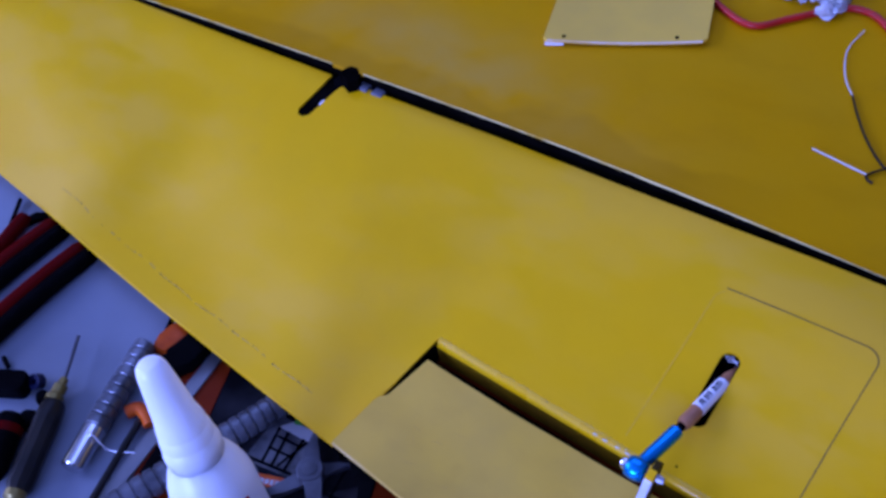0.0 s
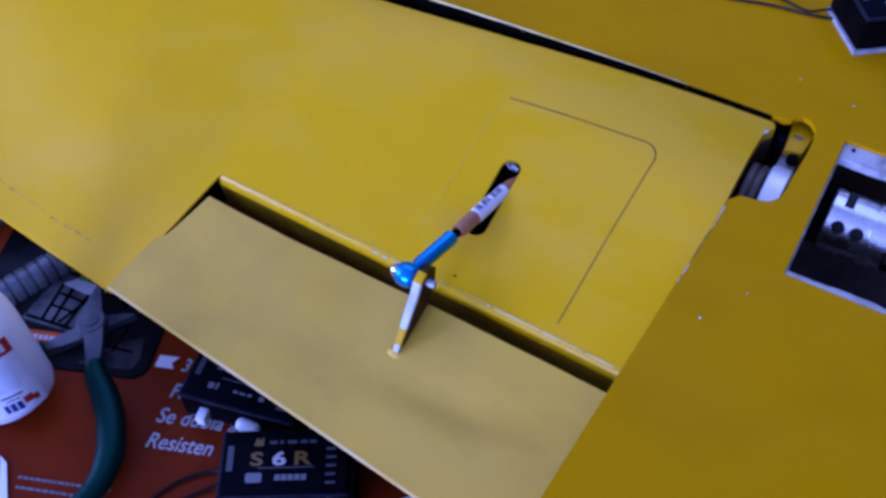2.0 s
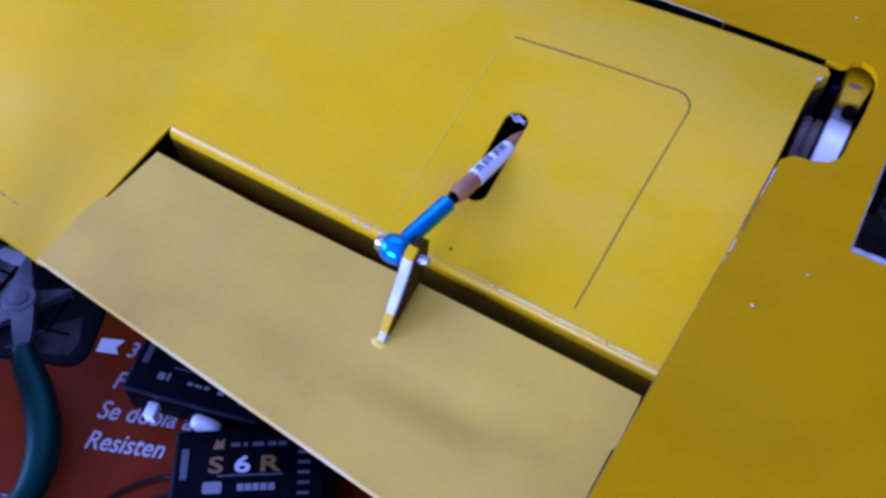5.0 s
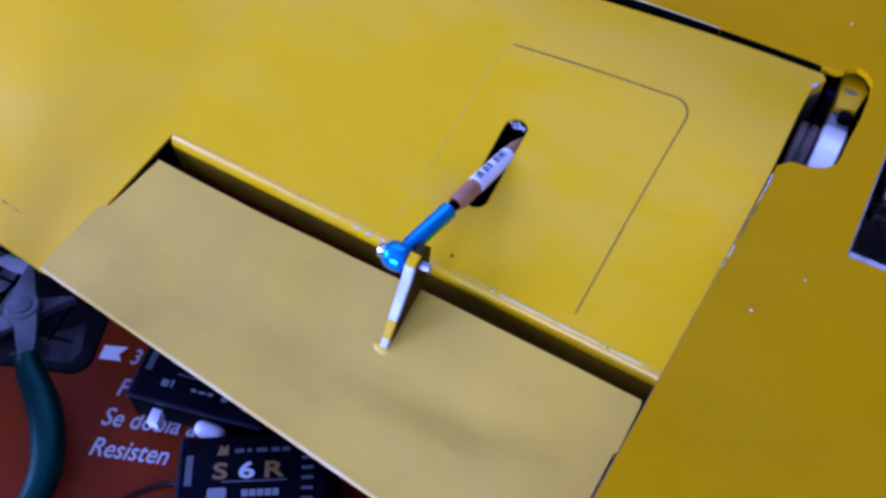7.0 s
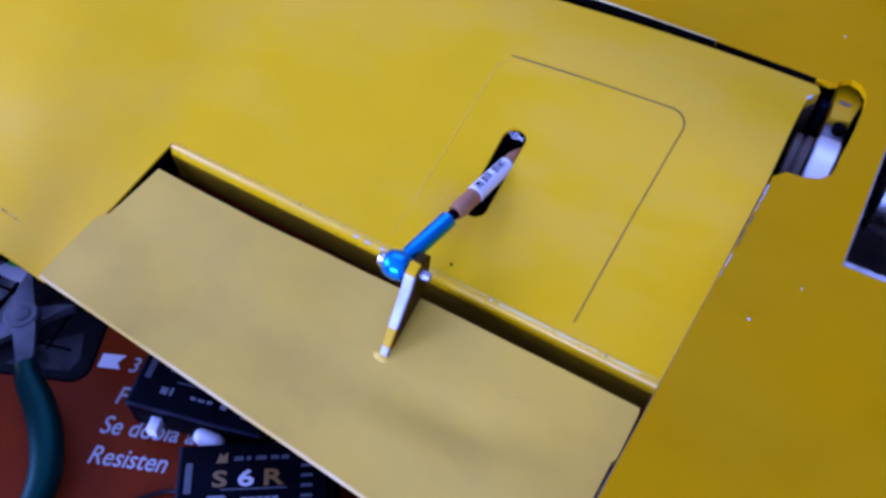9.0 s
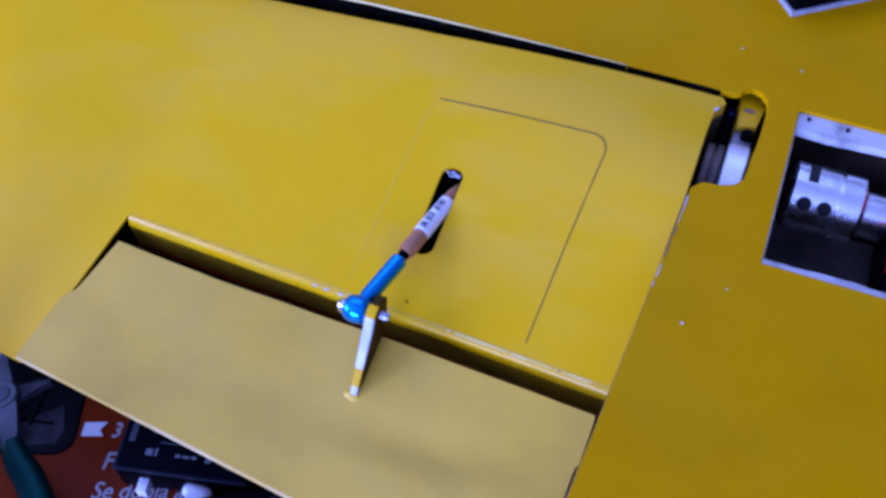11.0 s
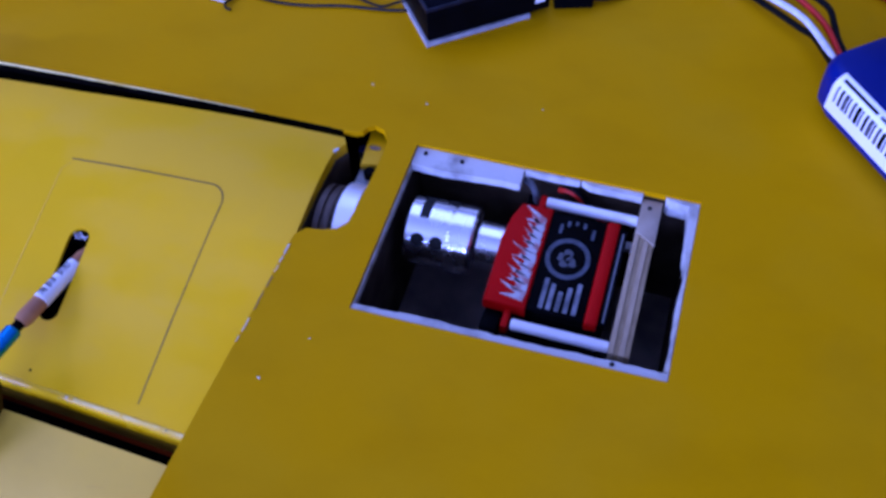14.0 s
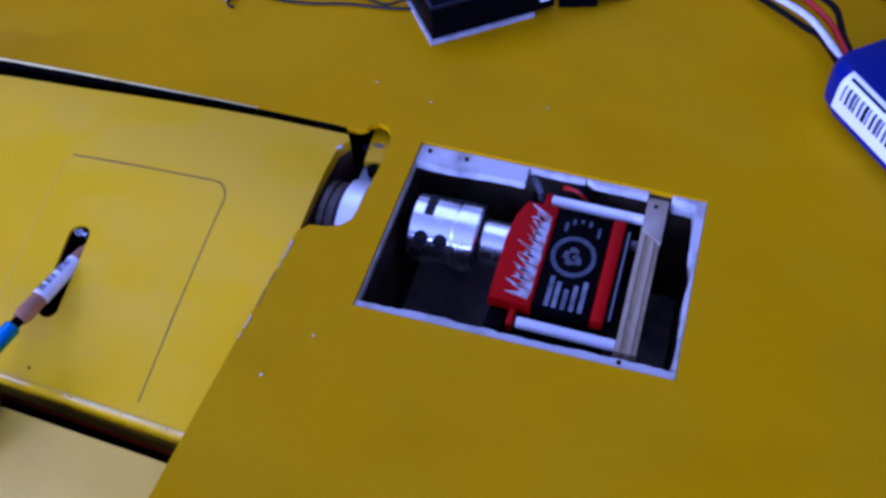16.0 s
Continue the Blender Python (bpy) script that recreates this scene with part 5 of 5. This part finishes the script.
flat_bar("green_mark", -0.0415, 0.0400, -0.0380, 0.0428, tm, material("leaf_print", (0.06, 0.3, 0.03), 0.5), photo, 0.0005)


def card_text(text, x, y, size, st=0.86):
    p = Vector((x, y, 0)) - CC
    lettering("print_word", text, size, cm @ Matrix.Translation((p.dot(CU), p.dot(CV), 0.0001)), PRINT_PALE, card, shear=0.22, thick=0.00008, stretch=st, bold=0.00005)


card_text("3", -0.1835, -0.0872, 0.0078)
card_text("F\u00e1", -0.1800, -0.0982, 0.0086)
card_text("Se dobla a", -0.1775, -0.1085, 0.0086)
card_text("Resisten", -0.1742, -0.1182, 0.0086)
fp = Vector((-0.1930, -0.0905, 0)) - CC
fm = tm @ Matrix.Translation((fp.dot(CU), fp.dot(CV), 0))
part("white_flag", prism([(0, 0), (0.0075, 0), (0.0060, 0.0024), (0.0082, 0.0052), (0.0004, 0.0050)], -0.0002, 0.0001, fm), PRINT_WHITE, card)
prng = random.Random(3)
for line, (x, y, n) in enumerate(((-0.2045, -0.1500, 15), (-0.2025, -0.1532, 14))):
    p = Vector((x, y, 0)) - CC
    u = p.dot(CU)
    for k in range(n):
        w = prng.uniform(0.0009, 0.0026)
        flat_bar("print_bar", u, p.dot(CV) + 0.0001, u + w, p.dot(CV) + 0.0010, tm, PRINT_DIM, card, 0.00015)
        u += w + 0.0006
rp = Vector((-0.0767, -0.0925, 0)) - CC
part("round_mark", rings([[tm @ Vector((rp.dot(CU) + r * math.cos(a), rp.dot(CV) + r * math.sin(a), h)) for r, h in ((0.0072, -0.0002), (0.0072, 0.0001), (0.0080, 0.0001), (0.0080, -0.0002))] for a in np.linspace(0, 2 * math.pi, 37)], cap=False), PRINT_WHITE, card, "round white printed mark")
for k in range(4):
    flat_bar("print_bar", rp.dot(CU) - 0.0062, rp.dot(CV) - 0.0045 + 0.0026 * k, rp.dot(CU) + 0.0062, rp.dot(CV) - 0.0038 + 0.0026 * k, tm, PRINT_WHITE, card, 0.0001)

flat_bar("orange_flash", -0.0935, -0.0250, -0.0785, -0.0160, tm, ORANGE, card, 0.0003)
for k in range(5):
    flat_bar("print_bar", -0.0920 + 0.0024 * k, -0.0225, -0.0902 + 0.0024 * k, -0.0195, tm, PRINT_PALE, card, 0.0005)
slip = tagged(part("paper_slip", prism([(-0.2160, -0.1470), (-0.2122, -0.1478), (-0.1990, -0.1600), (-0.2020, -0.1620)], 0.0002, 0.0006), PRINT_WHITE), "narrow white paper slip lying on the cardboard", "paper")

# radio receivers and their plugs below the trailing edge
rx_a, m_a = receiver("radio_receiver", "black radio receiver with gold and white lettering on the cardboard", (-0.1201, -0.1014), 32, 0.0001, True)
for k, pts in enumerate((((-0.1410, -0.1118), (-0.1475, -0.1145), (-0.1549, -0.1241), (-0.1590, -0.1370), (-0.1640, -0.1560)), ((-0.1392, -0.1145), (-0.1440, -0.1200), (-0.1505, -0.1310), (-0.1540, -0.1440), (-0.1580, -0.1600)))):
    part("antenna", tube([(x, y, 0.0030 if i == 0 else 0.0009) for i, (x, y) in enumerate(pts)], 0.0007, 8), BROWN_WIRE, rx_a, "thin dark antenna wire")
rx_b, m_b = receiver("radio_receiver", "black radio receiver with gold lettering beside white plugs", (-0.1504, -0.0824), 14, 0.0001, False)
for u, oval in ((-0.0136, False), (0.0044, True)):
    pl = thing("white_plug", "small white connector plug pushed into the receiver's side", "plug", m_b @ Vector((u, -0.0145, 0.0)), "white plugs")
    if oval:
        part("housing", lathe([(-0.0047, 0.0014), (-0.0040, 0.0022), (-0.0025, 0.0027), (0.0025, 0.0027), (0.0040, 0.0022), (0.0047, 0.0014)], m_b @ Matrix.Translation((u, -0.0147, 0.0075)) @ Matrix.Rotation(radians(-8), 4, "Z") @ Matrix.Rotation(radians(90), 4, "Y"), 20), WHITE, pl)
    else:
        part("housing", box((u - 0.0017, -0.0172, 0.0044), (u + 0.0017, -0.0123, 0.0088), m_b, bevel=0.0004), WHITE, pl)
    part("contact", box((u - 0.0006, -0.0128, 0.0060), (u + 0.0006, -0.0118, 0.0072), m_b), STEEL, pl)

inserted = thing("white_plug", "small white connector plug pushed into the receiver's side", "plug", m_a @ Vector((0.0158, -0.0155, 0.0)), "white plugs")
part("housing", box((0.0135, -0.0185, 0.0050), (0.0180, -0.0124, 0.0100), m_a, bevel=0.0004), WHITE, inserted)
part("lead", tube([m_a @ Vector(q) for q in ((0.0158, -0.0183, 0.0075), (0.0160, -0.0225, 0.0060), (0.0150, -0.0290, 0.0012), (0.0120, -0.0380, 0.0009))], 0.0008, 8), WHITE_WIRE, inserted, "thin white lead")

# glue bottle
# it leans a little, with one edge of its base on the cutters' grip
bottle = thing("glue_bottle", "translucent white glue bottle with a red-banded label, leaning slightly", "bottle", (-0.2262, -0.1277, 0))
at = Matrix.Translation((-0.2262, -0.1277, 0.0042)) @ Vector((0, 0, 1)).rotation_difference(Vector((-0.0278, 0.0095, 0.0944))).to_matrix().to_4x4()
BOTTLE = material("milky_plastic", (0.94, 0.965, 0.985), 0.34, other=(0.91, 0.94, 0.96), scale=30)
BOTTLE.node_tree.nodes["Principled BSDF"].inputs["Subsurface Weight"].default_value = 0.6
BOTTLE.node_tree.nodes["Principled BSDF"].inputs["Subsurface Radius"].default_value = (1.0, 1.0, 1.0)
BOTTLE.node_tree.nodes["Principled BSDF"].inputs["Subsurface Scale"].default_value = 0.025
part("body", lathe([(0, 0.0110), (0.0006, 0.0134), (0.0020, 0.0153), (0.0050, 0.0163), (0.0340, 0.0164), (0.0380, 0.0160), (0.0425, 0.0149), (0.0465, 0.0134), (0.0495, 0.0119), (0.0515, 0.0106)], at, 48), BOTTLE, bottle)
part("nozzle_cap", lathe([(0.0515, 0.0106), (0.0535, 0.0104), (0.0545, 0.0108), (0.0568, 0.0109), (0.0592, 0.0104), (0.0606, 0.0097), (0.0622, 0.0100), (0.0646, 0.0097), (0.0660, 0.0090), (0.0676, 0.0092), (0.0702, 0.0088), (0.0725, 0.0081), (0.0800, 0.0073),
     (0.0880, 0.0064), (0.0940, 0.0057), (0.0965, 0.0050), (0.0978, 0.0039), (0.0983, 0.0020)], at, 40), BOTTLE, bottle, "tapered milky nozzle cap")


def cyl_patch(r, a0, a1, z0, z1, n=16):
    loops = []
    for i in range(n + 1):
        a = radians(a0 + (a1 - a0) * i / n)
        c, s_ = math.cos(a), math.sin(a)
        k = 0.0011 - 0.0026 * (a + radians(48))  # the label is stuck on a little askew
        loops.append([at @ Vector(q) for q in (((r - 0.0004) * c, (r - 0.0004) * s_, z0 + k), (r * c, r * s_, z0 + k), (r * c, r * s_, z1 + k), ((r - 0.0004) * c, (r - 0.0004) * s_, z1 + k))])
    return rings(loops)


LABEL_PALE = material("label_paper", (0.88, 0.90, 0.92), 0.45, other=(0.80, 0.82, 0.86), scale=120)
LABEL_GREY = material("label_grey", (0.66, 0.70, 0.78), 0.45, other=(0.80, 0.82, 0.86), scale=90)
paper = part("label", cyl_patch(0.01658, -106, 14, 0.0045, 0.0296, 24), LABEL_PALE, bottle, "pale blue-white paper label")
band = part("label_band", cyl_patch(0.01662, -110, 11, 0.0296, 0.0358, 24), PRINT_RED, bottle, "red label band")
for k in range(6):
    part("brand_bar", cyl_patch(0.01670, -52 + 9.6 * k, -45.5 + 9.6 * k, 0.0311, 0.0343, 4), PRINT_WHITE, band)
part("label_shade", cyl_patch(0.01664, -40, -4, 0.0150, 0.0270, 8), LABEL_GREY, paper, "grey printed panel on the label")
part("print_bar", cyl_patch(0.01668, -34, -8, 0.0126, 0.0133, 6), PRINT_GREY, paper)
part("print_bar", cyl_patch(0.01668, -30, -14, 0.0110, 0.0115, 6), PRINT_GREY, paper)
for a0, a1 in ((-36, -31), (-29, -23), (-21, -15)):
    part("print_mark", cyl_patch(0.01668, a0, a1, 0.0062, 0.0098, 4), PRINT_BLUE, paper)
part("print_mark", cyl_patch(0.01668, -12, 0, 0.0076, 0.0106, 6), PRINT_RED, paper)
part("print_mark", cyl_patch(0.01670, 0, 7, 0.0068, 0.0094, 6), ORANGE, paper)

# side cutters
cutter = thing("side_cutters", "steel side cutters with teal grips lying on the cardboard", "pliers", (-0.21, -0.1, 0))


def bar_shape(name, pts, widths, z0, z1, mat, label=""):
    p = [Vector(q) for q in pts]
    left, right = [], []
    for i, q in enumerate(p):
        d = (p[min(i + 1, len(p) - 1)] - p[max(i - 1, 0)]).normalized()
        s_ = Vector((-d.y, d.x)) * widths[i]
        left.append(tuple(q + s_)), right.append(tuple(q - s_))
    return part(name, prism(left + right[::-1], z0, z1, bevel=0.0008), mat, cutter, label)


bar_shape("jaw_arm", [(-0.2338, -0.0735), (-0.2312, -0.0785), (-0.2290, -0.0830), (-0.2240, -0.0895), (-0.2175, -0.0945), (-0.2125, -0.1000), (-0.2090, -0.1050)], (0.0008, 0.0018, 0.0027, 0.0046, 0.0031, 0.0025, 0.0025), 0.0035, 0.0068, TOOL_STEEL)
bar_shape("jaw_arm", [(-0.2130, -0.0775), (-0.2165, -0.0805), (-0.2195, -0.0838), (-0.2240, -0.0895), (-0.2268, -0.0955), (-0.2290, -0.1010), (-0.2335, -0.1070)], (0.0007, 0.0016, 0.0022, 0.0044, 0.0028, 0.0023, 0.0024), 0.0005, 0.0040, TOOL_STEEL)
part("hub", lathe([(0.0008, 0.0058), (0.0064, 0.0058), (0.0072, 0.0051)], Matrix.Translation((-0.2240, -0.0895, 0)), 28), TOOL_STEEL, cutter, "round dull steel joint")
part("pivot", lathe([(0, 0.0030), (0.0005, 0.0030), (0.0007, 0.0024)], Matrix.Translation((-0.2240, -0.0895, 0.0071)), 24), TOOL_STEEL, cutter, "flat dull steel pivot")
part("grip", tube([(-0.2100, -0.1030, 0.0060), (-0.2045, -0.1070, 0.0060), (-0.1960, -0.1118, 0.0060), (-0.1868, -0.1190, 0.0060), (-0.1792, -0.1280, 0.0060), (-0.1752, -0.1380, 0.0060), (-0.1758, -0.1490, 0.0060), (-0.1810, -0.1620, 0.0060), (-0.1870, -0.1740, 0.0060)],
     lambda u: 0.0034 + 0.0019 * math.sin(math.pi * min(1, u * 1.2 + 0.05)), 16, 8, 0.85), TEAL, cutter, "teal moulded grip")
part("grip", tube([(-0.2325, -0.1062, 0.0036), (-0.2362, -0.1130, 0.0032), (-0.2390, -0.1230, 0.0026), (-0.2425, -0.1340, 0.0034), (-0.2470, -0.1450, 0.0046), (-0.2550, -0.1600, 0.0050)], lambda u: 0.0034 + 0.0016 * max(0.0, u - 0.3), 14, 8, 0.85), TEAL, cutter, "teal moulded grip")


# ribbed flexible tubes
def ribbed(a, b, r, n):
    a, b = Vector(a), Vector(b)
    ln = (b - a).length
    prof = [(0, r * 0.7)]
    for i in range(n):
        h = ln * i / n
        prof += [(h + ln / n * 0.04, r * 0.86), (h + ln / n * 0.16, r), (h + ln / n * 0.84, r), (h + ln / n * 0.96, r * 0.86)]
    return lathe(prof + [(ln, r * 0.7)], along(a, b), 24)


ft = thing("flexible_holder", "grey ribbed flexible bit holder with a chrome end", "tool", (-0.317, -0.11, 0), "ribbed tools")
part("ribbed_tube", ribbed((-0.3285, -0.0830, 0.0045), (-0.3150, -0.1265, 0.0045), 0.0054, 9), GREY_RIB, ft)
part("chrome_end", rod((-0.3152, -0.1260, 0.0045), (-0.3085, -0.1450, 0.0045), 0.0050, 24, ease=0.0006), CHROME, ft, "chrome end socket")
ft2 = thing("flexible_holder", "grey ribbed flexible tool lying under the trailing edge", "tool", (-0.265, -0.1, 0), "ribbed tools")
part("ribbed_tube", ribbed((-0.2545, -0.0680, 0.0047), (-0.2660, -0.1030, 0.0047), 0.0060, 8), GREY_RIB, ft2)
part("ribbed_tube", ribbed((-0.2660, -0.1030, 0.0047), (-0.2840, -0.1570, 0.0047), 0.0060, 11), GREY_RIB, ft2)
wire = thing("wire_offcut", "thin bent silver wire offcut on the table", "wire")
part("strand", tube([(-0.3120, -0.1300, 0.0105), (-0.3020, -0.1300, 0.0040), (-0.2930, -0.1240, 0.0005), (-0.2900, -0.1290, 0.0002), (-0.2960, -0.1420, -0.0006)], 0.0004, 6), CHROME, wire)

# precision screwdriver
drv = thing("precision_screwdriver", "small screwdriver with a dark handle and brass collar", "screwdriver", (-0.33, -0.14, 0))
part("blade", rod((-0.3590, -0.0975, 0.0042), (-0.3455, -0.1175, 0.0042), 0.0009, 10), TOOL_STEEL, drv, "thin steel blade")
part("collar", lathe([(0, 0.0018), (0.003, 0.0022), (0.004, 0.0032), (0.0085, 0.0032), (0.0095, 0.0040), (0.012, 0.0040)], along((-0.3460, -0.1168, 0.0042), (-0.3400, -0.1300, 0.0042)), 18), BRASS, drv, "brass collar")
part("handle", lathe([(0, 0.0042), (0.002, 0.0054), (0.010, 0.0057), (0.030, 0.0055), (0.040, 0.0057), (0.043, 0.0045)], along((-0.3400, -0.1275, 0.0042), (-0.3190, -0.1660, 0.0042)), 10), DRIVER, drv, "dark brown faceted handle")
part("end_cap", lathe([(0, 0.0046), (0.003, 0.0046), (0.0045, 0.0030)], along((-0.3195, -0.1652, 0.0042), (-0.3170, -0.1698, 0.0042)), 16), BRASS, drv, "dull brass end cap")

# cutter handles at the tip of the aileron
hc = thing("cable_cutters", "cable cutters with dark red handles, their shaded sides built in black", "pliers", (-0.41, -0.09, 0))
for hx, ye in ((-0.4015, -0.050), (-0.4262, -0.047)):
    thin = lambda u, k: k * (0.32 + 0.68 * min(1.0, u / 0.17))
    part("handle", tube([(hx - 0.001, ye, -0.0004), (hx, ye - 0.018, 0.0022), (hx, -0.090, 0.0032), (hx + 0.001, -0.120, 0.0032), (hx + 0.004, -0.165, 0.0032)], lambda u: thin(u, 0.0046), 12, 6), DARK_RED, hc, "dark red dipped handle")
    # a black tube beside each red handle takes the place of its shaded side
    part("handle_shade", tube([(hx + 0.0054, ye, -0.0004), (hx + 0.0066, ye - 0.018, 0.0016), (hx + 0.0066, -0.090, 0.0026), (hx + 0.0076, -0.120, 0.0026), (hx + 0.0105, -0.165, 0.0026)], lambda u: thin(u, 0.0046), 12, 6), BLACK, hc, "black tube standing in for the handle's shaded side")
pl2 = thing("long_nose_pliers", "red-handled pliers with dark steel jaws", "pliers", (-0.44, -0.09, 0))
part("handle", tube([(-0.4425, -0.0620, 0.0018), (-0.4390, -0.0720, 0.0030), (-0.4355, -0.0840, 0.0035), (-0.4340, -0.1050, 0.0035)], 0.0040, 12, 6), DARK_RED, pl2, "red dipped handle")
part("jaw", prism([(-0.4440, -0.0640), (-0.4400, -0.0660), (-0.4355, -0.0560), (-0.4325, -0.0545), (-0.4360, -0.0525), (-0.4410, -0.0560)], -0.0013, 0.0020, bevel=0.0008), BLACK, pl2, "black steel jaw")
nail = thing("steel_pin", "thin dark steel pin lying on the table", "pin")
part("shaft", rod((-0.4567, -0.0541, 0.0005), (-0.4405, -0.0786, -0.0004), 0.0011, 8), BLACK, nail)

# small black fittings and the orange-ended tool
clip = thing("black_clip", "small black clip with a blue ring on the table", "clip", (-0.362, -0.133, 0))
part("body", prism(rounded(0.024, 0.0105, 0.003, 4), -0.0015, 0.0070, Matrix.Translation((-0.3690, -0.1340, 0)) @ Matrix.Rotation(radians(30), 4, "Z"), bevel=0.001), BLACK, clip)
part("blue_ring", lathe([(-0.0020, 0.0036), (0.0020, 0.0036), (0.0020, 0.0014), (-0.0020, 0.0014)], Matrix.Translation((-0.3570, -0.1245, 0.0022)) @ Matrix.Rotation(radians(40), 4, "X"), 20), PRINT_NAVY, clip, "small navy blue ring")
for x, y, r in ((-0.3445, -0.1395, 0.0046), (-0.3475, -0.1285, 0.0034), (-0.3520, -0.1500, 0.0050)):
    tagged(part("rubber_grommet", lathe([(-0.0015, r), (0.003, r), (0.0050, r * 0.75), (0.0050, r * 0.35)], Matrix.Translation((x, y, 0)), 20), BLACK), "small black rubber grommet lying on the table", "grommet", "rubber grommets")
cap = thing("rubber_sleeve", "black rubber sleeve lying beside the screwdriver", "sleeve", (-0.342, -0.155, 0))
part("sleeve", lathe([(0, 0.0050), (0.002, 0.0064), (0.012, 0.0068), (0.026, 0.0060), (0.030, 0.0040)], along((-0.3500, -0.1430, 0.0050), (-0.3300, -0.1720, 0.0050)), 18), BLACK, cap)
part("red_band", lathe([(0, 0.0069), (0.004, 0.0069)], along((-0.3466, -0.1480, 0.0050), (-0.3300, -0.1720, 0.0050)), 18), DARK_RED, cap, "dark red band")
bit = thing("steel_bit", "short dark steel bit lying on the table", "bit")
part("shaft", rod((-0.3830, -0.1240, -0.0004), (-0.3765, -0.1262, -0.0004), 0.0011, 8), BLACK, bit)
ot = thing("orange_tool", "orange-ended tool with an added black block for the shade beside it", "tool", (-0.318, -0.075, 0))
part("handle", prism([(-0.3245, -0.0830), (-0.3175, -0.0815), (-0.3150, -0.0720), (-0.3165, -0.0640), (-0.3215, -0.0620), (-0.3262, -0.0690), (-0.3270, -0.0765)], -0.0013, 0.0065, bevel=0.0020), ORANGE, ot, "orange plastic end")
# added black block where there is only shade beside the orange end
part("body", prism([(-0.3170, -0.0840), (-0.3146, -0.0815), (-0.3140, -0.0600), (-0.3020, -0.0560), (-0.3025, -0.0800), (-0.3060, -0.0860), (-0.3110, -0.0880)], -0.0013, 0.0075, bevel=0.0018), BLACK, ot, "black block standing in for shade by the trailing edge")
part("shaft", rod((-0.3250, -0.0795, 0.0010), (-0.3335, -0.0600, 0.0010), 0.0013, 10), BLACK, ot, "dark shaft")
hook = thing("hook_tool", "thin dark hook tool with an orange ferrule", "tool", (-0.295, -0.13, 0))
part("ferrule", tube([(-0.3105, -0.1125, 0.0022), (-0.3075, -0.1085, 0.0030), (-0.3020, -0.1090, 0.0030), (-0.2975, -0.1110, 0.0022)], 0.0030, 12, 6), ORANGE, hook, "curved orange ferrule")
part("shaft", rod((-0.3030, -0.1120, 0.0020), (-0.2890, -0.1600, 0.0016), 0.0016, 10), DRIVER, hook, "dark steel shaft")
strip = thing("metal_ruler", "narrow dull metal ruler lying across the cardboard", "ruler", (-0.295, -0.11, 0))
part("strip", prism([(-0.3035, -0.0600), (-0.2970, -0.0600), (-0.2838, -0.1600), (-0.2905, -0.1600)], 0.0001, 0.0011, bevel=0.0002), RULER, strip)
block = thing("black_spacer", "small black plastic block beside the ribbed tool", "spacer", (-0.284, -0.12, 0))
part("body", prism([(-0.2868, -0.1155), (-0.2815, -0.1145), (-0.2785, -0.1265), (-0.2835, -0.1300)], 0.0012, 0.0050, bevel=0.0008), BLACK, block)
